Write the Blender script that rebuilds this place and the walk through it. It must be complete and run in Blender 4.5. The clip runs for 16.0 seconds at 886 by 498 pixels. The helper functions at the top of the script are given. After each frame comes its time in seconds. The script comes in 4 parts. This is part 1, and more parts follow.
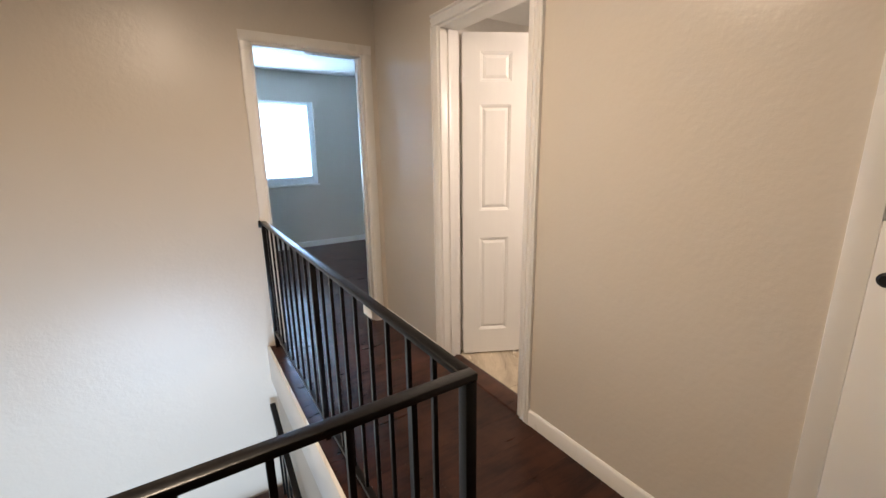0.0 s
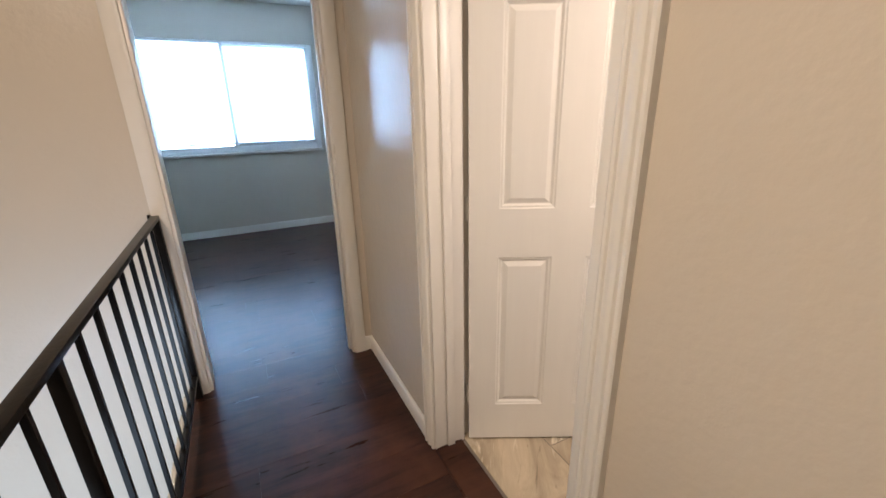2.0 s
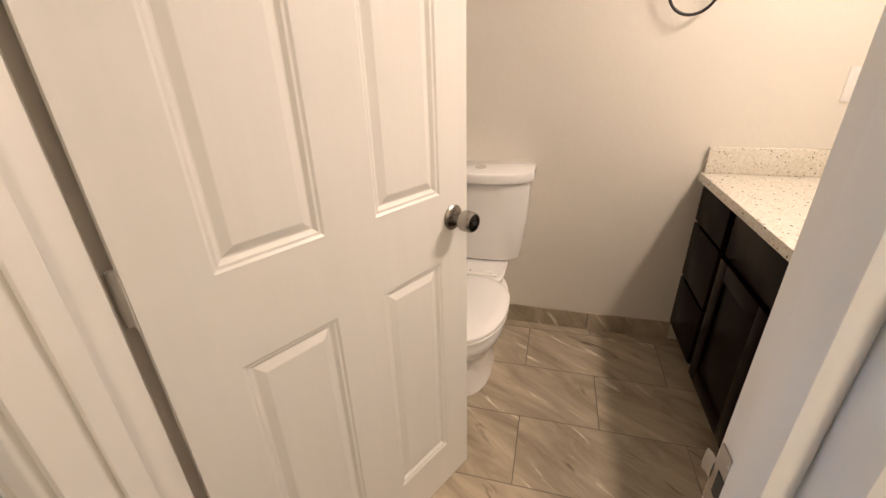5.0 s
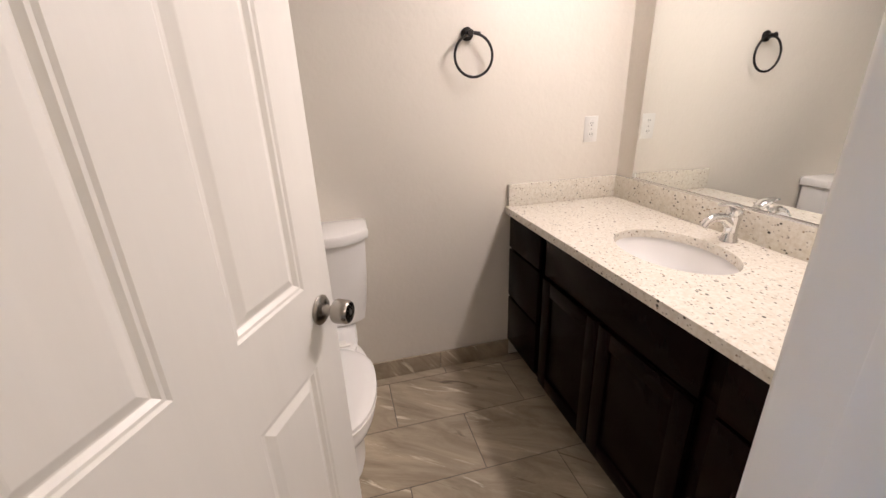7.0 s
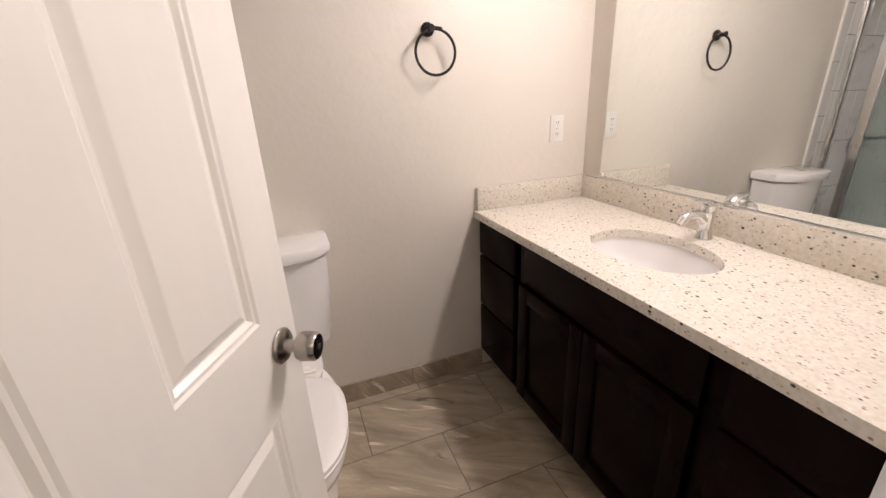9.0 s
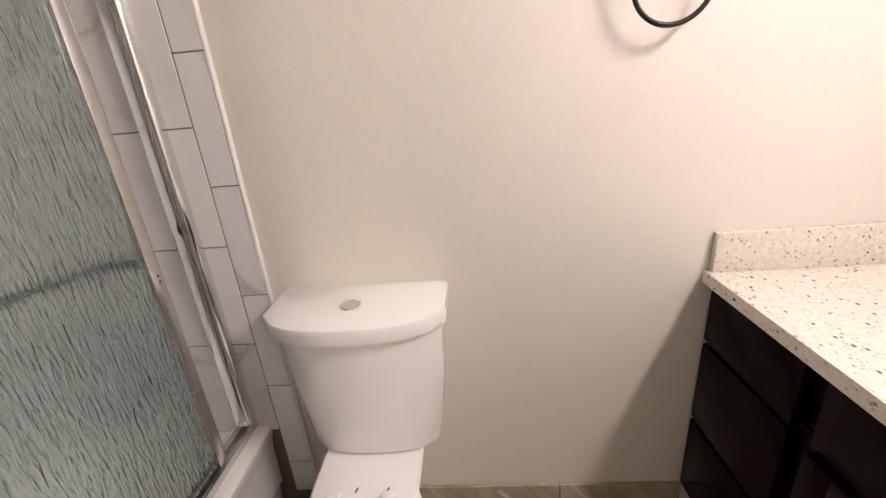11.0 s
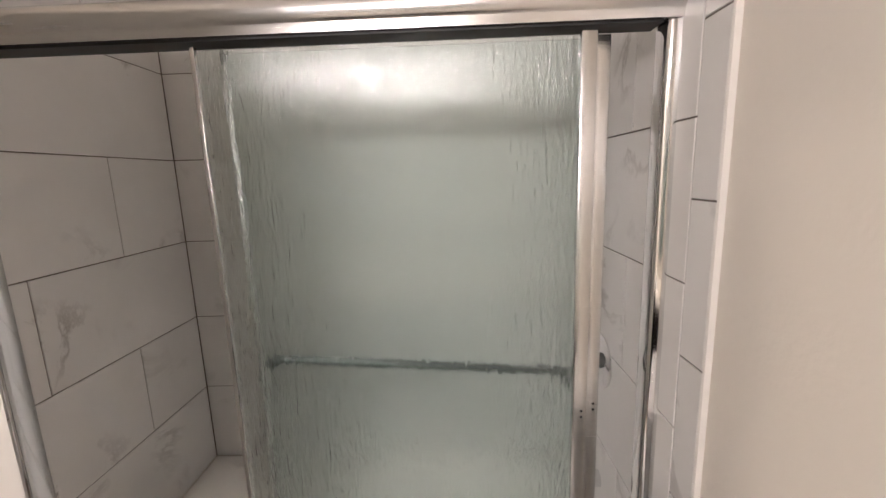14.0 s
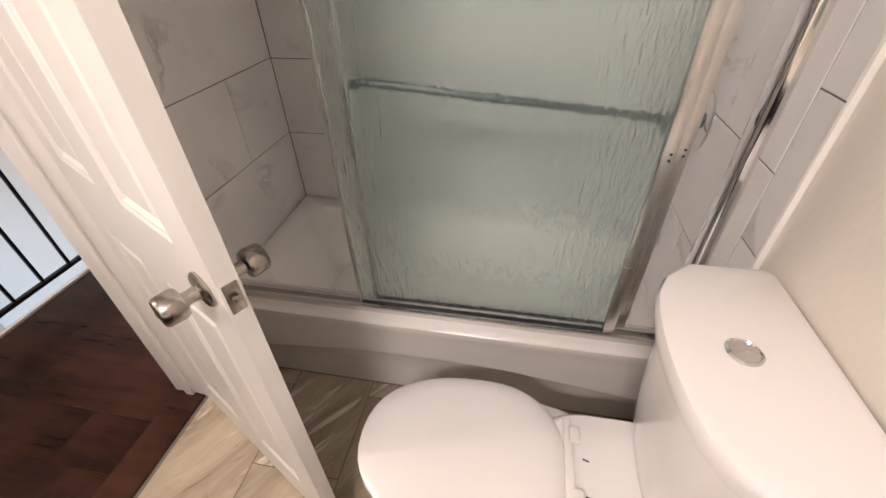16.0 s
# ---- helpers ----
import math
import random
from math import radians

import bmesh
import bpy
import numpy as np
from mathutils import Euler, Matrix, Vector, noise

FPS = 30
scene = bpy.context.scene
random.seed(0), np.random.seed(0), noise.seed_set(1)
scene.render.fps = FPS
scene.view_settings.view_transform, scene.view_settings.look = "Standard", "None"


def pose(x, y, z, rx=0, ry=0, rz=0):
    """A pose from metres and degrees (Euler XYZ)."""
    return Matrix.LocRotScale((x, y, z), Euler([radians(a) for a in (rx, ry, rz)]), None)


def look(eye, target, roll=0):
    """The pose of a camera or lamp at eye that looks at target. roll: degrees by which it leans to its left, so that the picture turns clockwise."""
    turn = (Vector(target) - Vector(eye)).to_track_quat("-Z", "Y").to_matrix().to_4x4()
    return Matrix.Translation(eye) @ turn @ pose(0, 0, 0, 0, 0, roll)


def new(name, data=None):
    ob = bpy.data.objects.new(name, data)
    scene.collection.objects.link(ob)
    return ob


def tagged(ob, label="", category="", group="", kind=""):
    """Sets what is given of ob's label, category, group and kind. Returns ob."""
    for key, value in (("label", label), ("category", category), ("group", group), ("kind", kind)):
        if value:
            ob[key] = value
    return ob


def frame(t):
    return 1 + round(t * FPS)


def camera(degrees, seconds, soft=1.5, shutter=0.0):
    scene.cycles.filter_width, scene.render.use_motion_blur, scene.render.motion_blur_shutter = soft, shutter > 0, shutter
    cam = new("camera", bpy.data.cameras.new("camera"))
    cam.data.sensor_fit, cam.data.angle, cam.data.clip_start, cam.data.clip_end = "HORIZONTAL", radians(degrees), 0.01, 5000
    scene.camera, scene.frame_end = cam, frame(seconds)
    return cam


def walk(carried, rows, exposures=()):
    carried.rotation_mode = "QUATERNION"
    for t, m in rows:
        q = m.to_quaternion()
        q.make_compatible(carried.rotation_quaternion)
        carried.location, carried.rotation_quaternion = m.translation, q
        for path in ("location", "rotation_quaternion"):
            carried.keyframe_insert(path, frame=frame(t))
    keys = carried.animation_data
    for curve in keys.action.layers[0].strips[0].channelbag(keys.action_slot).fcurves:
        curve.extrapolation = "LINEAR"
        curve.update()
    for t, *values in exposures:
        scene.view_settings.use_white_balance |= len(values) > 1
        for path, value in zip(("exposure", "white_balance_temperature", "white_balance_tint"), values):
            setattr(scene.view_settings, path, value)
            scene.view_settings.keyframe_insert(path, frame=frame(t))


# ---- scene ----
cam = camera(94.9, 16.0)
PATH = [
    (0, (-0.331, 0.566, 1.402), (0.717, 2.205, 0.937), -0.9),
    (0.5, (-0.092, 0.761, 1.392), (1.124, 2.269, 0.892), 0.1),
    (1, (0.132, 0.981, 1.367), (1.335, 2.484, 0.825), 0.8),
    (1.5, (0.341, 1.242, 1.35), (1.392, 2.832, 0.743), 0.3),
    (2, (0.494, 1.484, 1.355), (1.327, 3.187, 0.717), -1.3),
    (2.5, (0.532, 1.76, 1.347), (1.437, 3.413, 0.677), -2.4),
    (3, (0.604, 1.982, 1.319), (1.758, 3.423, 0.548), -3.2),
    (3.5, (0.718, 2.098, 1.3), (2.078, 3.297, 0.456), -3.1),
    (4, (0.789, 2.12, 1.303), (2.315, 3.077, 0.433), -2.2),
    (6.5, (0.943, 2.301, 1.358), (2.787, 2.083, 0.615), -2.4),
    (7, (0.979, 2.333, 1.377), (2.794, 1.884, 0.668), -2.2),
    (7.5, (0.979, 2.371, 1.382), (2.759, 1.765, 0.7), -2.5),
    (8, (0.965, 2.39, 1.384), (2.717, 1.716, 0.694), -2.5),
    (10.5, (1.593, 2.224, 1.315), (3.424, 1.955, 0.558), -5.0),
    (11, (1.757, 2.174, 1.343), (3.624, 2.317, 0.64), -5.0),
    (11.5, (1.884, 2.072, 1.399), (3.68, 2.707, 0.789), -4.7),
    (12, (1.996, 2.124, 1.45), (3.593, 3.251, 1.026), -5.4),
    (12.5, (2.083, 2.142, 1.503), (3.295, 3.725, 1.337), -5.1),
    (13, (2.243, 2.09, 1.571), (2.902, 3.974, 1.436), -4.4),
    (13.5, (2.302, 2.058, 1.569), (2.587, 4.029, 1.387), -3.2),
    (14, (2.311, 2.055, 1.542), (2.259, 4.023, 1.19), -1.9),
    (14.5, (2.31, 2.045, 1.502), (2.053, 3.943, 0.929), -1.2),
    (15, (2.313, 2.042, 1.474), (2.007, 3.847, 0.668), -1.0),
    (15.5, (2.318, 2.04, 1.426), (2.024, 3.713, 0.37), -1.4),
    (16, (2.261, 2.015, 1.393), (1.953, 3.564, 0.166), -1.4),
]
EXPOSURES = [(0.0, 0.2, 6400, 15), (1.0, 0.12, 6300, 14), (2.0, 0.03, 6450, 15), (4.0, 0.0, 6950, 14), (6.5, -0.1, 5950, 16), (8.0, -0.17, 5780, 15), (10.5, 0.1, 5800, 18), (12.0, 0.25, 5750, 15), (14.5, 0.1, 5750, 15), (15.5, 0.3, 5850, 17), (16.0, 0.33, 5950, 17)]
walk(cam, [(t, look(eye, target, roll)) for t, eye, target, roll in PATH], EXPOSURES)

# ---- world and large lights ----
world = bpy.data.worlds.new("world")
scene.world = world
world.use_nodes = True
sky = world.node_tree.nodes.new("ShaderNodeTexSky")
sky.sky_type, sky.sun_disc, sky.sun_elevation, sky.sun_rotation = "NISHITA", False, radians(45), radians(200)
world.node_tree.links.new(sky.outputs[0], world.node_tree.nodes["Background"].inputs[0])
world.node_tree.nodes["Background"].inputs[1].default_value = 0.12


def lamp(name, m, sx, sy, watts, colour, spread=180, shape="RECTANGLE"):
    data = bpy.data.lights.new(name, "AREA")
    data.shape, data.size, data.size_y, data.energy, data.color, data.spread = shape, sx, sy, watts, colour, radians(spread)
    ob = new(name, data)
    ob.matrix_basis = m
    return ob


lamp("bedroom_window_light", look((0.52, 7.04, 1.55), (0.52, 0, 1.55)), 2.1, 1.35, 280, (0.44, 0.70, 1.0))
lamp("lower_window_light", look((-0.9, -1.40, -1.35), (-0.9, 6, -1.0)), 1.9, 1.9, 200, (0.55, 0.77, 1.0))
lamp("hall_lamp_light", look((-0.35, 1.75, 2.500), (-0.35, 1.751, 0)), 0.28, 0.28, 39, (1.0, 0.80, 0.58), shape="DISK")
lamp("vanity_lamp_light", look((1.95, 1.09, 2.165), (2.02, 2.3, 0.85)), 0.52, 0.12, 29, (1.0, 0.85, 0.72))

# ---- materials ----


def mat(name, colour, rough=0.5, metal=0.0, var=0.06, scale=3.0, fine=60.0, bump=0.1, depth=0.002, stretch=(1, 1, 1), spec=0.5, obrand=0.0, coat=0.0, rvar=0.08):
    """A painted, plastic, ceramic or metal surface: colour drift at two scales, fine relief, uneven gloss."""
    m = bpy.data.materials.new(name)
    m.use_nodes = True
    nt = m.node_tree
    n, l = nt.nodes, nt.links
    b = n["Principled BSDF"]
    tc, mp = n.new("ShaderNodeTexCoord"), n.new("ShaderNodeMapping")
    mp.inputs["Scale"].default_value = stretch
    l.new(tc.outputs["Object"], mp.inputs["Vector"])
    big, small = n.new("ShaderNodeTexNoise"), n.new("ShaderNodeTexNoise")
    big.inputs["Scale"].default_value, small.inputs["Scale"].default_value = scale, fine
    big.inputs["Detail"].default_value, small.inputs["Detail"].default_value = 4, 3
    for t in (big, small):
        l.new(mp.outputs[0], t.inputs["Vector"])
    add = n.new("ShaderNodeMath")
    add.operation = "MULTIPLY_ADD"
    l.new(small.outputs[0], add.inputs[0])
    add.inputs[1].default_value = 0.4
    l.new(big.outputs[0], add.inputs[2])
    ramp = n.new("ShaderNodeMapRange")
    ramp.inputs["From Min"].default_value, ramp.inputs["From Max"].default_value = 0.4, 1.0
    ramp.inputs["To Min"].default_value, ramp.inputs["To Max"].default_value = 1 - var, 1 + var
    l.new(add.outputs[0], ramp.inputs["Value"])
    val = ramp.outputs[0]
    if obrand:
        info, r2, mul = n.new("ShaderNodeObjectInfo"), n.new("ShaderNodeMapRange"), n.new("ShaderNodeMath")
        r2.inputs["To Min"].default_value, r2.inputs["To Max"].default_value = 1 - obrand, 1 + obrand
        l.new(info.outputs["Random"], r2.inputs["Value"])
        mul.operation = "MULTIPLY"
        l.new(val, mul.inputs[0])
        l.new(r2.outputs[0], mul.inputs[1])
        val = mul.outputs[0]
    hsv = n.new("ShaderNodeHueSaturation")
    hsv.inputs["Color"].default_value = (*colour, 1)
    l.new(val, hsv.inputs["Value"])
    l.new(hsv.outputs[0], b.inputs["Base Color"])
    rr = n.new("ShaderNodeMapRange")
    rr.inputs["To Min"].default_value, rr.inputs["To Max"].default_value = max(0.02, rough - rvar), min(1, rough + rvar)
    l.new(big.outputs[0], rr.inputs["Value"])
    l.new(rr.outputs[0], b.inputs["Roughness"])
    b.inputs["Metallic"].default_value = metal
    b.inputs["Specular IOR Level"].default_value = spec
    b.inputs["Coat Weight"].default_value = coat
    b.inputs["Coat Roughness"].default_value = 0.08
    if bump:
        bp = n.new("ShaderNodeBump")
        bp.inputs["Strength"].default_value, bp.inputs["Distance"].default_value = bump, depth
        l.new(small.outputs[0], bp.inputs["Height"])
        l.new(bp.outputs[0], b.inputs["Normal"])
    return m


def nodes_of(m):
    return m.node_tree.nodes, m.node_tree.links, m.node_tree.nodes["Principled BSDF"]


def mixcol(n, l, fac, a, b_):
    mx = n.new("ShaderNodeMix")
    mx.data_type = "RGBA"
    l.new(fac, mx.inputs[0])
    for sock, c in ((mx.inputs[6], a), (mx.inputs[7], b_)):
        if isinstance(c, tuple):
            sock.default_value = (*c, 1)
        else:
            l.new(c, sock)
    return mx.outputs[2]


def ranged(n, l, src, a, b_, c=0.0, d=1.0):
    r = n.new("ShaderNodeMapRange")
    for k, v in zip(("From Min", "From Max", "To Min", "To Max"), (a, b_, c, d)):
        r.inputs[k].default_value = v
    l.new(src, r.inputs["Value"])
    return r.outputs[0]


def noise_tex(n, l, vec, scale, detail=4.0, dist=0.0, rough=0.5):
    t = n.new("ShaderNodeTexNoise")
    t.inputs["Scale"].default_value, t.inputs["Detail"].default_value = scale, detail
    t.inputs["Distortion"].default_value, t.inputs["Roughness"].default_value = dist, rough
    l.new(vec, t.inputs["Vector"])
    return t.outputs[0]


def shifted(n, l, k=9.0, stretch=(1, 1, 1), rot=(0, 0, 0), kind="POINT"):
    """Object coordinates, moved by the piece's own random number; kind TEXTURE turns first, then stretches along the turned x."""
    tc, info, sc, ad, mp = (n.new("ShaderNode" + s) for s in ("TexCoord", "ObjectInfo", "Math", "VectorMath", "Mapping"))
    sc.operation = "MULTIPLY"
    sc.inputs[1].default_value = k
    l.new(info.outputs["Random"], sc.inputs[0])
    ad.operation = "ADD"
    l.new(tc.outputs["Object"], ad.inputs[0])
    l.new(sc.outputs[0], ad.inputs[1])
    mp.vector_type = kind
    mp.inputs["Scale"].default_value, mp.inputs["Rotation"].default_value = stretch, rot
    l.new(ad.outputs[0], mp.inputs["Vector"])
    return mp.outputs[0]


def wall_paint(name, colour, rough=0.42):
    m = mat(name, colour, rough, var=0.012, scale=4.0, fine=45, bump=0.0, rvar=0.02)
    n, l, b = nodes_of(m)
    tc = n.new("ShaderNodeTexCoord")
    peel = noise_tex(n, l, tc.outputs["Object"], 55, 3)
    lumps = ranged(n, l, noise_tex(n, l, tc.outputs["Object"], 14, 4, 0.3), 0.2, 0.9)
    ad = n.new("ShaderNodeMath")
    ad.operation = "MULTIPLY_ADD"
    l.new(lumps, ad.inputs[0])
    ad.inputs[1].default_value = 1.2
    l.new(peel, ad.inputs[2])
    bp = n.new("ShaderNodeBump")
    bp.inputs["Strength"].default_value, bp.inputs["Distance"].default_value = 0.26, 0.0035
    l.new(ad.outputs[0], bp.inputs["Height"])
    l.new(bp.outputs[0], b.inputs["Normal"])
    return m


WALL = wall_paint("beige_wall_paint", (0.635, 0.575, 0.495), 0.33)
WALLGLOSS = wall_paint("beige_gloss_wall_paint", (0.635, 0.575, 0.495), 0.23)
WALLBATH = wall_paint("bath_wall_paint", (0.75, 0.70, 0.625), 0.36)
CEIL = mat("ceiling_paint", (0.78, 0.76, 0.72), 0.8, bump=0.3, fine=120)
TRIM = mat("white_gloss_trim", (0.80, 0.775, 0.73), 0.30, var=0.015, bump=0.05, fine=25, depth=0.002)
DOORM = mat("white_door_paint", (0.75, 0.73, 0.69), 0.34, var=0.02, bump=0.06, fine=14, depth=0.0015, stretch=(8, 8, 0.7))
IRON = mat("black_iron", (0.005, 0.0045, 0.0045), 0.30, 0.0, var=0.4, bump=0.2, fine=90, spec=0.25)
CHROME = mat("chrome", (0.80, 0.80, 0.80), 0.10, 1.0, var=0.03, bump=0, rvar=0.04)
ALU = mat("satin_aluminium", (0.72, 0.71, 0.69), 0.24, 1.0, var=0.05, bump=0.1, fine=30, stretch=(1, 1, 30))
NICKEL = mat("brushed_nickel", (0.38, 0.355, 0.325), 0.28, 1.0, var=0.06, bump=0.1, fine=200)
# Dark grey metal: the towel bar, and the valve handle's painted-in dark reflection
DARKBAR = mat("dark_metal", (0.16, 0.17, 0.165), 0.4, 0.8, var=0.15, bump=0.1)
BRONZE = mat("dark_bronze", (0.022, 0.019, 0.018), 0.35, 0.6, var=0.2, bump=0.05)
CERAMIC = mat("white_ceramic", (0.83, 0.81, 0.79), 0.10, var=0.015, bump=0.03, fine=6, depth=0.004, coat=0.4, rvar=0.03)
TUBM = mat("white_tub_enamel", (0.80, 0.78, 0.74), 0.16, var=0.03, bump=0.04, fine=5, depth=0.004, coat=0.3)
PLASTIC = mat("white_plastic", (0.80, 0.78, 0.74), 0.35, var=0.02, bump=0.03)
# Near black for the shade inside holes and slots; also backs floor joints
DARKSLOT = mat("dark_slot", (0.02, 0.02, 0.02), 0.6, bump=0)
RUBBER = mat("black_seal", (0.015, 0.015, 0.016), 0.55, bump=0.1)
GROUT = mat("grey_grout", (0.17, 0.15, 0.13), 0.9, var=0.15, bump=0.4, fine=200)
ESPRESSO = mat("espresso_wood", (0.006, 0.0022, 0.0018), 0.24, var=0.35, scale=4, fine=40, bump=0.06, stretch=(6, 6, 0.5), spec=0.06)
KNOBBLACK = mat("black_knob", (0.012, 0.013, 0.014), 0.3, 0.2)
HOSE = mat("braided_hose", (0.45, 0.44, 0.42), 0.35, 0.9, var=0.3, fine=300, bump=0.5)
VINYL = mat("white_window_vinyl", (0.82, 0.83, 0.84), 0.35, var=0.02)


def floor_wood():
    m = mat("dark_laminate", (0.05, 0.02, 0.014), 0.34, bump=0)
    n, l, b = nodes_of(m)
    v = shifted(n, l, 13.0, (1.2, 9, 9))
    grain = noise_tex(n, l, v, 2.6, 7, 0.35, 0.6)
    tc = n.new("ShaderNodeTexCoord")
    cloud = noise_tex(n, l, tc.outputs["Object"], 3.2, 6, 0.3, 0.62)
    c1 = mixcol(n, l, ranged(n, l, grain, 0.35, 0.68), (0.014, 0.0065, 0.005), (0.052, 0.020, 0.013))
    c2 = mixcol(n, l, ranged(n, l, cloud, 0.42, 0.75), c1, (0.075, 0.030, 0.018))
    info = n.new("ShaderNodeObjectInfo")
    hs = n.new("ShaderNodeHueSaturation")
    l.new(ranged(n, l, info.outputs["Random"], 0, 1, 0.85, 1.15), hs.inputs["Value"])
    l.new(c2, hs.inputs["Color"])
    l.new(hs.outputs[0], b.inputs["Base Color"])
    l.new(ranged(n, l, grain, 0.3, 0.7, 0.27, 0.31), b.inputs["Roughness"])
    b.inputs["Specular IOR Level"].default_value = 0.22
    bp = n.new("ShaderNodeBump")
    bp.inputs["Strength"].default_value, bp.inputs["Distance"].default_value = 0.012, 0.001
    l.new(grain, bp.inputs["Height"])
    l.new(bp.outputs[0], b.inputs["Normal"])
    return m


def floor_tile():
    m = mat("taupe_stone_tile", (0.3, 0.26, 0.2), 0.35, bump=0)
    n, l, b = nodes_of(m)
    v = shifted(n, l, 17.0, (3.4, 0.9, 1), (0, 0, radians(60)), "TEXTURE")
    band = noise_tex(n, l, v, 7.5, 7, 0.9, 0.66)
    v2 = shifted(n, l, 5.0, (4.2, 0.75, 1), (0, 0, radians(54)), "TEXTURE")
    vein = noise_tex(n, l, v2, 12.0, 6, 1.0, 0.6)
    c = mixcol(n, l, ranged(n, l, band, 0.33, 0.68), (0.26, 0.21, 0.148), (0.53, 0.45, 0.335))
    c = mixcol(n, l, ranged(n, l, vein, 0.61, 0.70), c, (0.78, 0.72, 0.60))
    c = mixcol(n, l, ranged(n, l, vein, 0.37, 0.28), c, (0.14, 0.108, 0.078))
    l.new(c, b.inputs["Base Color"])
    l.new(ranged(n, l, band, 0.3, 0.7, 0.28, 0.42), b.inputs["Roughness"])
    return m


def marble_tile():
    m = mat("white_marble_tile", (0.75, 0.74, 0.71), 0.30, bump=0)
    n, l, b = nodes_of(m)
    v = shifted(n, l, 23.0, (1, 1, 1))
    warp = noise_tex(n, l, v, 1.9, 7, 0.7, 0.62)
    ab = n.new("ShaderNodeMath")
    ab.operation = "ABSOLUTE"
    sub = n.new("ShaderNodeMath")
    sub.operation = "SUBTRACT"
    sub.inputs[1].default_value = 0.5
    l.new(warp, sub.inputs[0])
    l.new(sub.outputs[0], ab.inputs[0])
    mask = ranged(n, l, noise_tex(n, l, v, 2.4, 4), 0.50, 0.68)
    line = ranged(n, l, ab.outputs[0], 0.032, 0.0)
    mul = n.new("ShaderNodeMath")
    mul.operation = "MULTIPLY"
    l.new(line, mul.inputs[0])
    l.new(mask, mul.inputs[1])
    c = mixcol(n, l, ranged(n, l, noise_tex(n, l, v, 3.5, 4), 0.35, 0.75), (0.77, 0.755, 0.73), (0.69, 0.675, 0.65))
    c = mixcol(n, l, mul.outputs[0], c, (0.33, 0.305, 0.275))
    l.new(c, b.inputs["Base Color"])
    b.inputs["Coat Weight"].default_value = 0.2
    return m


def quartz():
    m = mat("speckled_quartz", (0.72, 0.66, 0.56), 0.16, bump=0)
    n, l, b = nodes_of(m)
    tc = n.new("ShaderNodeTexCoord")
    base = mixcol(n, l, ranged(n, l, noise_tex(n, l, tc.outputs["Object"], 90, 4), 0.35, 0.7), (0.77, 0.73, 0.65), (0.66, 0.60, 0.50))
    out = base
    for sc, lo, hi, col, seed, pick_at in ((64, 0.21, 0.16, (0.07, 0.06, 0.05), 0.0, 0.84), (80, 0.24, 0.16, (0.30, 0.22, 0.14), 3.3, 0.78), (42, 0.16, 0.13, (0.04, 0.035, 0.03), 7.1, 0.87), (110, 0.24, 0.18, (0.40, 0.36, 0.30), 5.2, 0.62)):
        mp = n.new("ShaderNodeMapping")
        mp.inputs["Location"].default_value = (seed, seed, seed)
        mp.inputs["Scale"].default_value = (0.75, 1.2, 1)
        l.new(tc.outputs["Object"], mp.inputs["Vector"])
        vo = n.new("ShaderNodeTexVoronoi")
        vo.inputs["Scale"].default_value = sc
        l.new(mp.outputs[0], vo.inputs["Vector"])
        cells = n.new("ShaderNodeTexWhiteNoise")
        cells.noise_dimensions = "3D"
        l.new(vo.outputs["Color"], cells.inputs["Vector"])
        dot, pick, mul = ranged(n, l, vo.outputs["Distance"], lo * 1.3, hi), ranged(n, l, cells.outputs["Value"], pick_at, pick_at + 0.02), n.new("ShaderNodeMath")
        mul.operation = "MULTIPLY"
        l.new(dot, mul.inputs[0])
        l.new(pick, mul.inputs[1])
        out = mixcol(n, l, mul.outputs[0], out, col)
    l.new(out, b.inputs["Base Color"])
    return m


def rain_glass():
    m = mat("rain_glass", (0.80, 0.90, 0.87), 0.2, bump=0)
    n, l, b = nodes_of(m)
    for k in list(b.inputs["Base Color"].links) + list(b.inputs["Roughness"].links):
        l.remove(k)
    b.inputs["Base Color"].default_value = (0.855, 0.915, 0.895, 1)
    b.inputs["Roughness"].default_value = 0.11
    b.inputs["Transmission Weight"].default_value = 1.0
    b.inputs["IOR"].default_value = 1.46
    tc, mp = n.new("ShaderNodeTexCoord"), n.new("ShaderNodeMapping")
    mp.inputs["Scale"].default_value = (1, 3, 0.16)
    l.new(tc.outputs["Object"], mp.inputs["Vector"])
    streak = noise_tex(n, l, mp.outputs[0], 130, 2, 0.6)
    bp = n.new("ShaderNodeBump")
    bp.inputs["Strength"].default_value, bp.inputs["Distance"].default_value = 0.7, 0.0047
    l.new(streak, bp.inputs["Height"])
    l.new(bp.outputs[0], b.inputs["Normal"])
    return m


def mirror_mat():
    m = mat("mirror_silver", (0.86, 0.88, 0.86), 0.03, 1.0, bump=0, var=0.0)
    n, l, b = nodes_of(m)
    for k in list(b.inputs["Roughness"].links):
        l.remove(k)
    b.inputs["Roughness"].default_value = 0.012
    return m


def blind_mat():
    m = mat("blind_slat_vinyl", (0.85, 0.87, 0.90), 0.5, bump=0)
    n, l, b = nodes_of(m)
    tr, mx = n.new("ShaderNodeBsdfTranslucent"), n.new("ShaderNodeMixShader")
    tr.inputs["Color"].default_value = (0.85, 0.9, 0.95, 1)
    mx.inputs[0].default_value = 0.6
    l.new(b.outputs[0], mx.inputs[1])
    l.new(tr.outputs[0], mx.inputs[2])
    l.new(mx.outputs[0], n["Material Output"].inputs["Surface"])
    return m


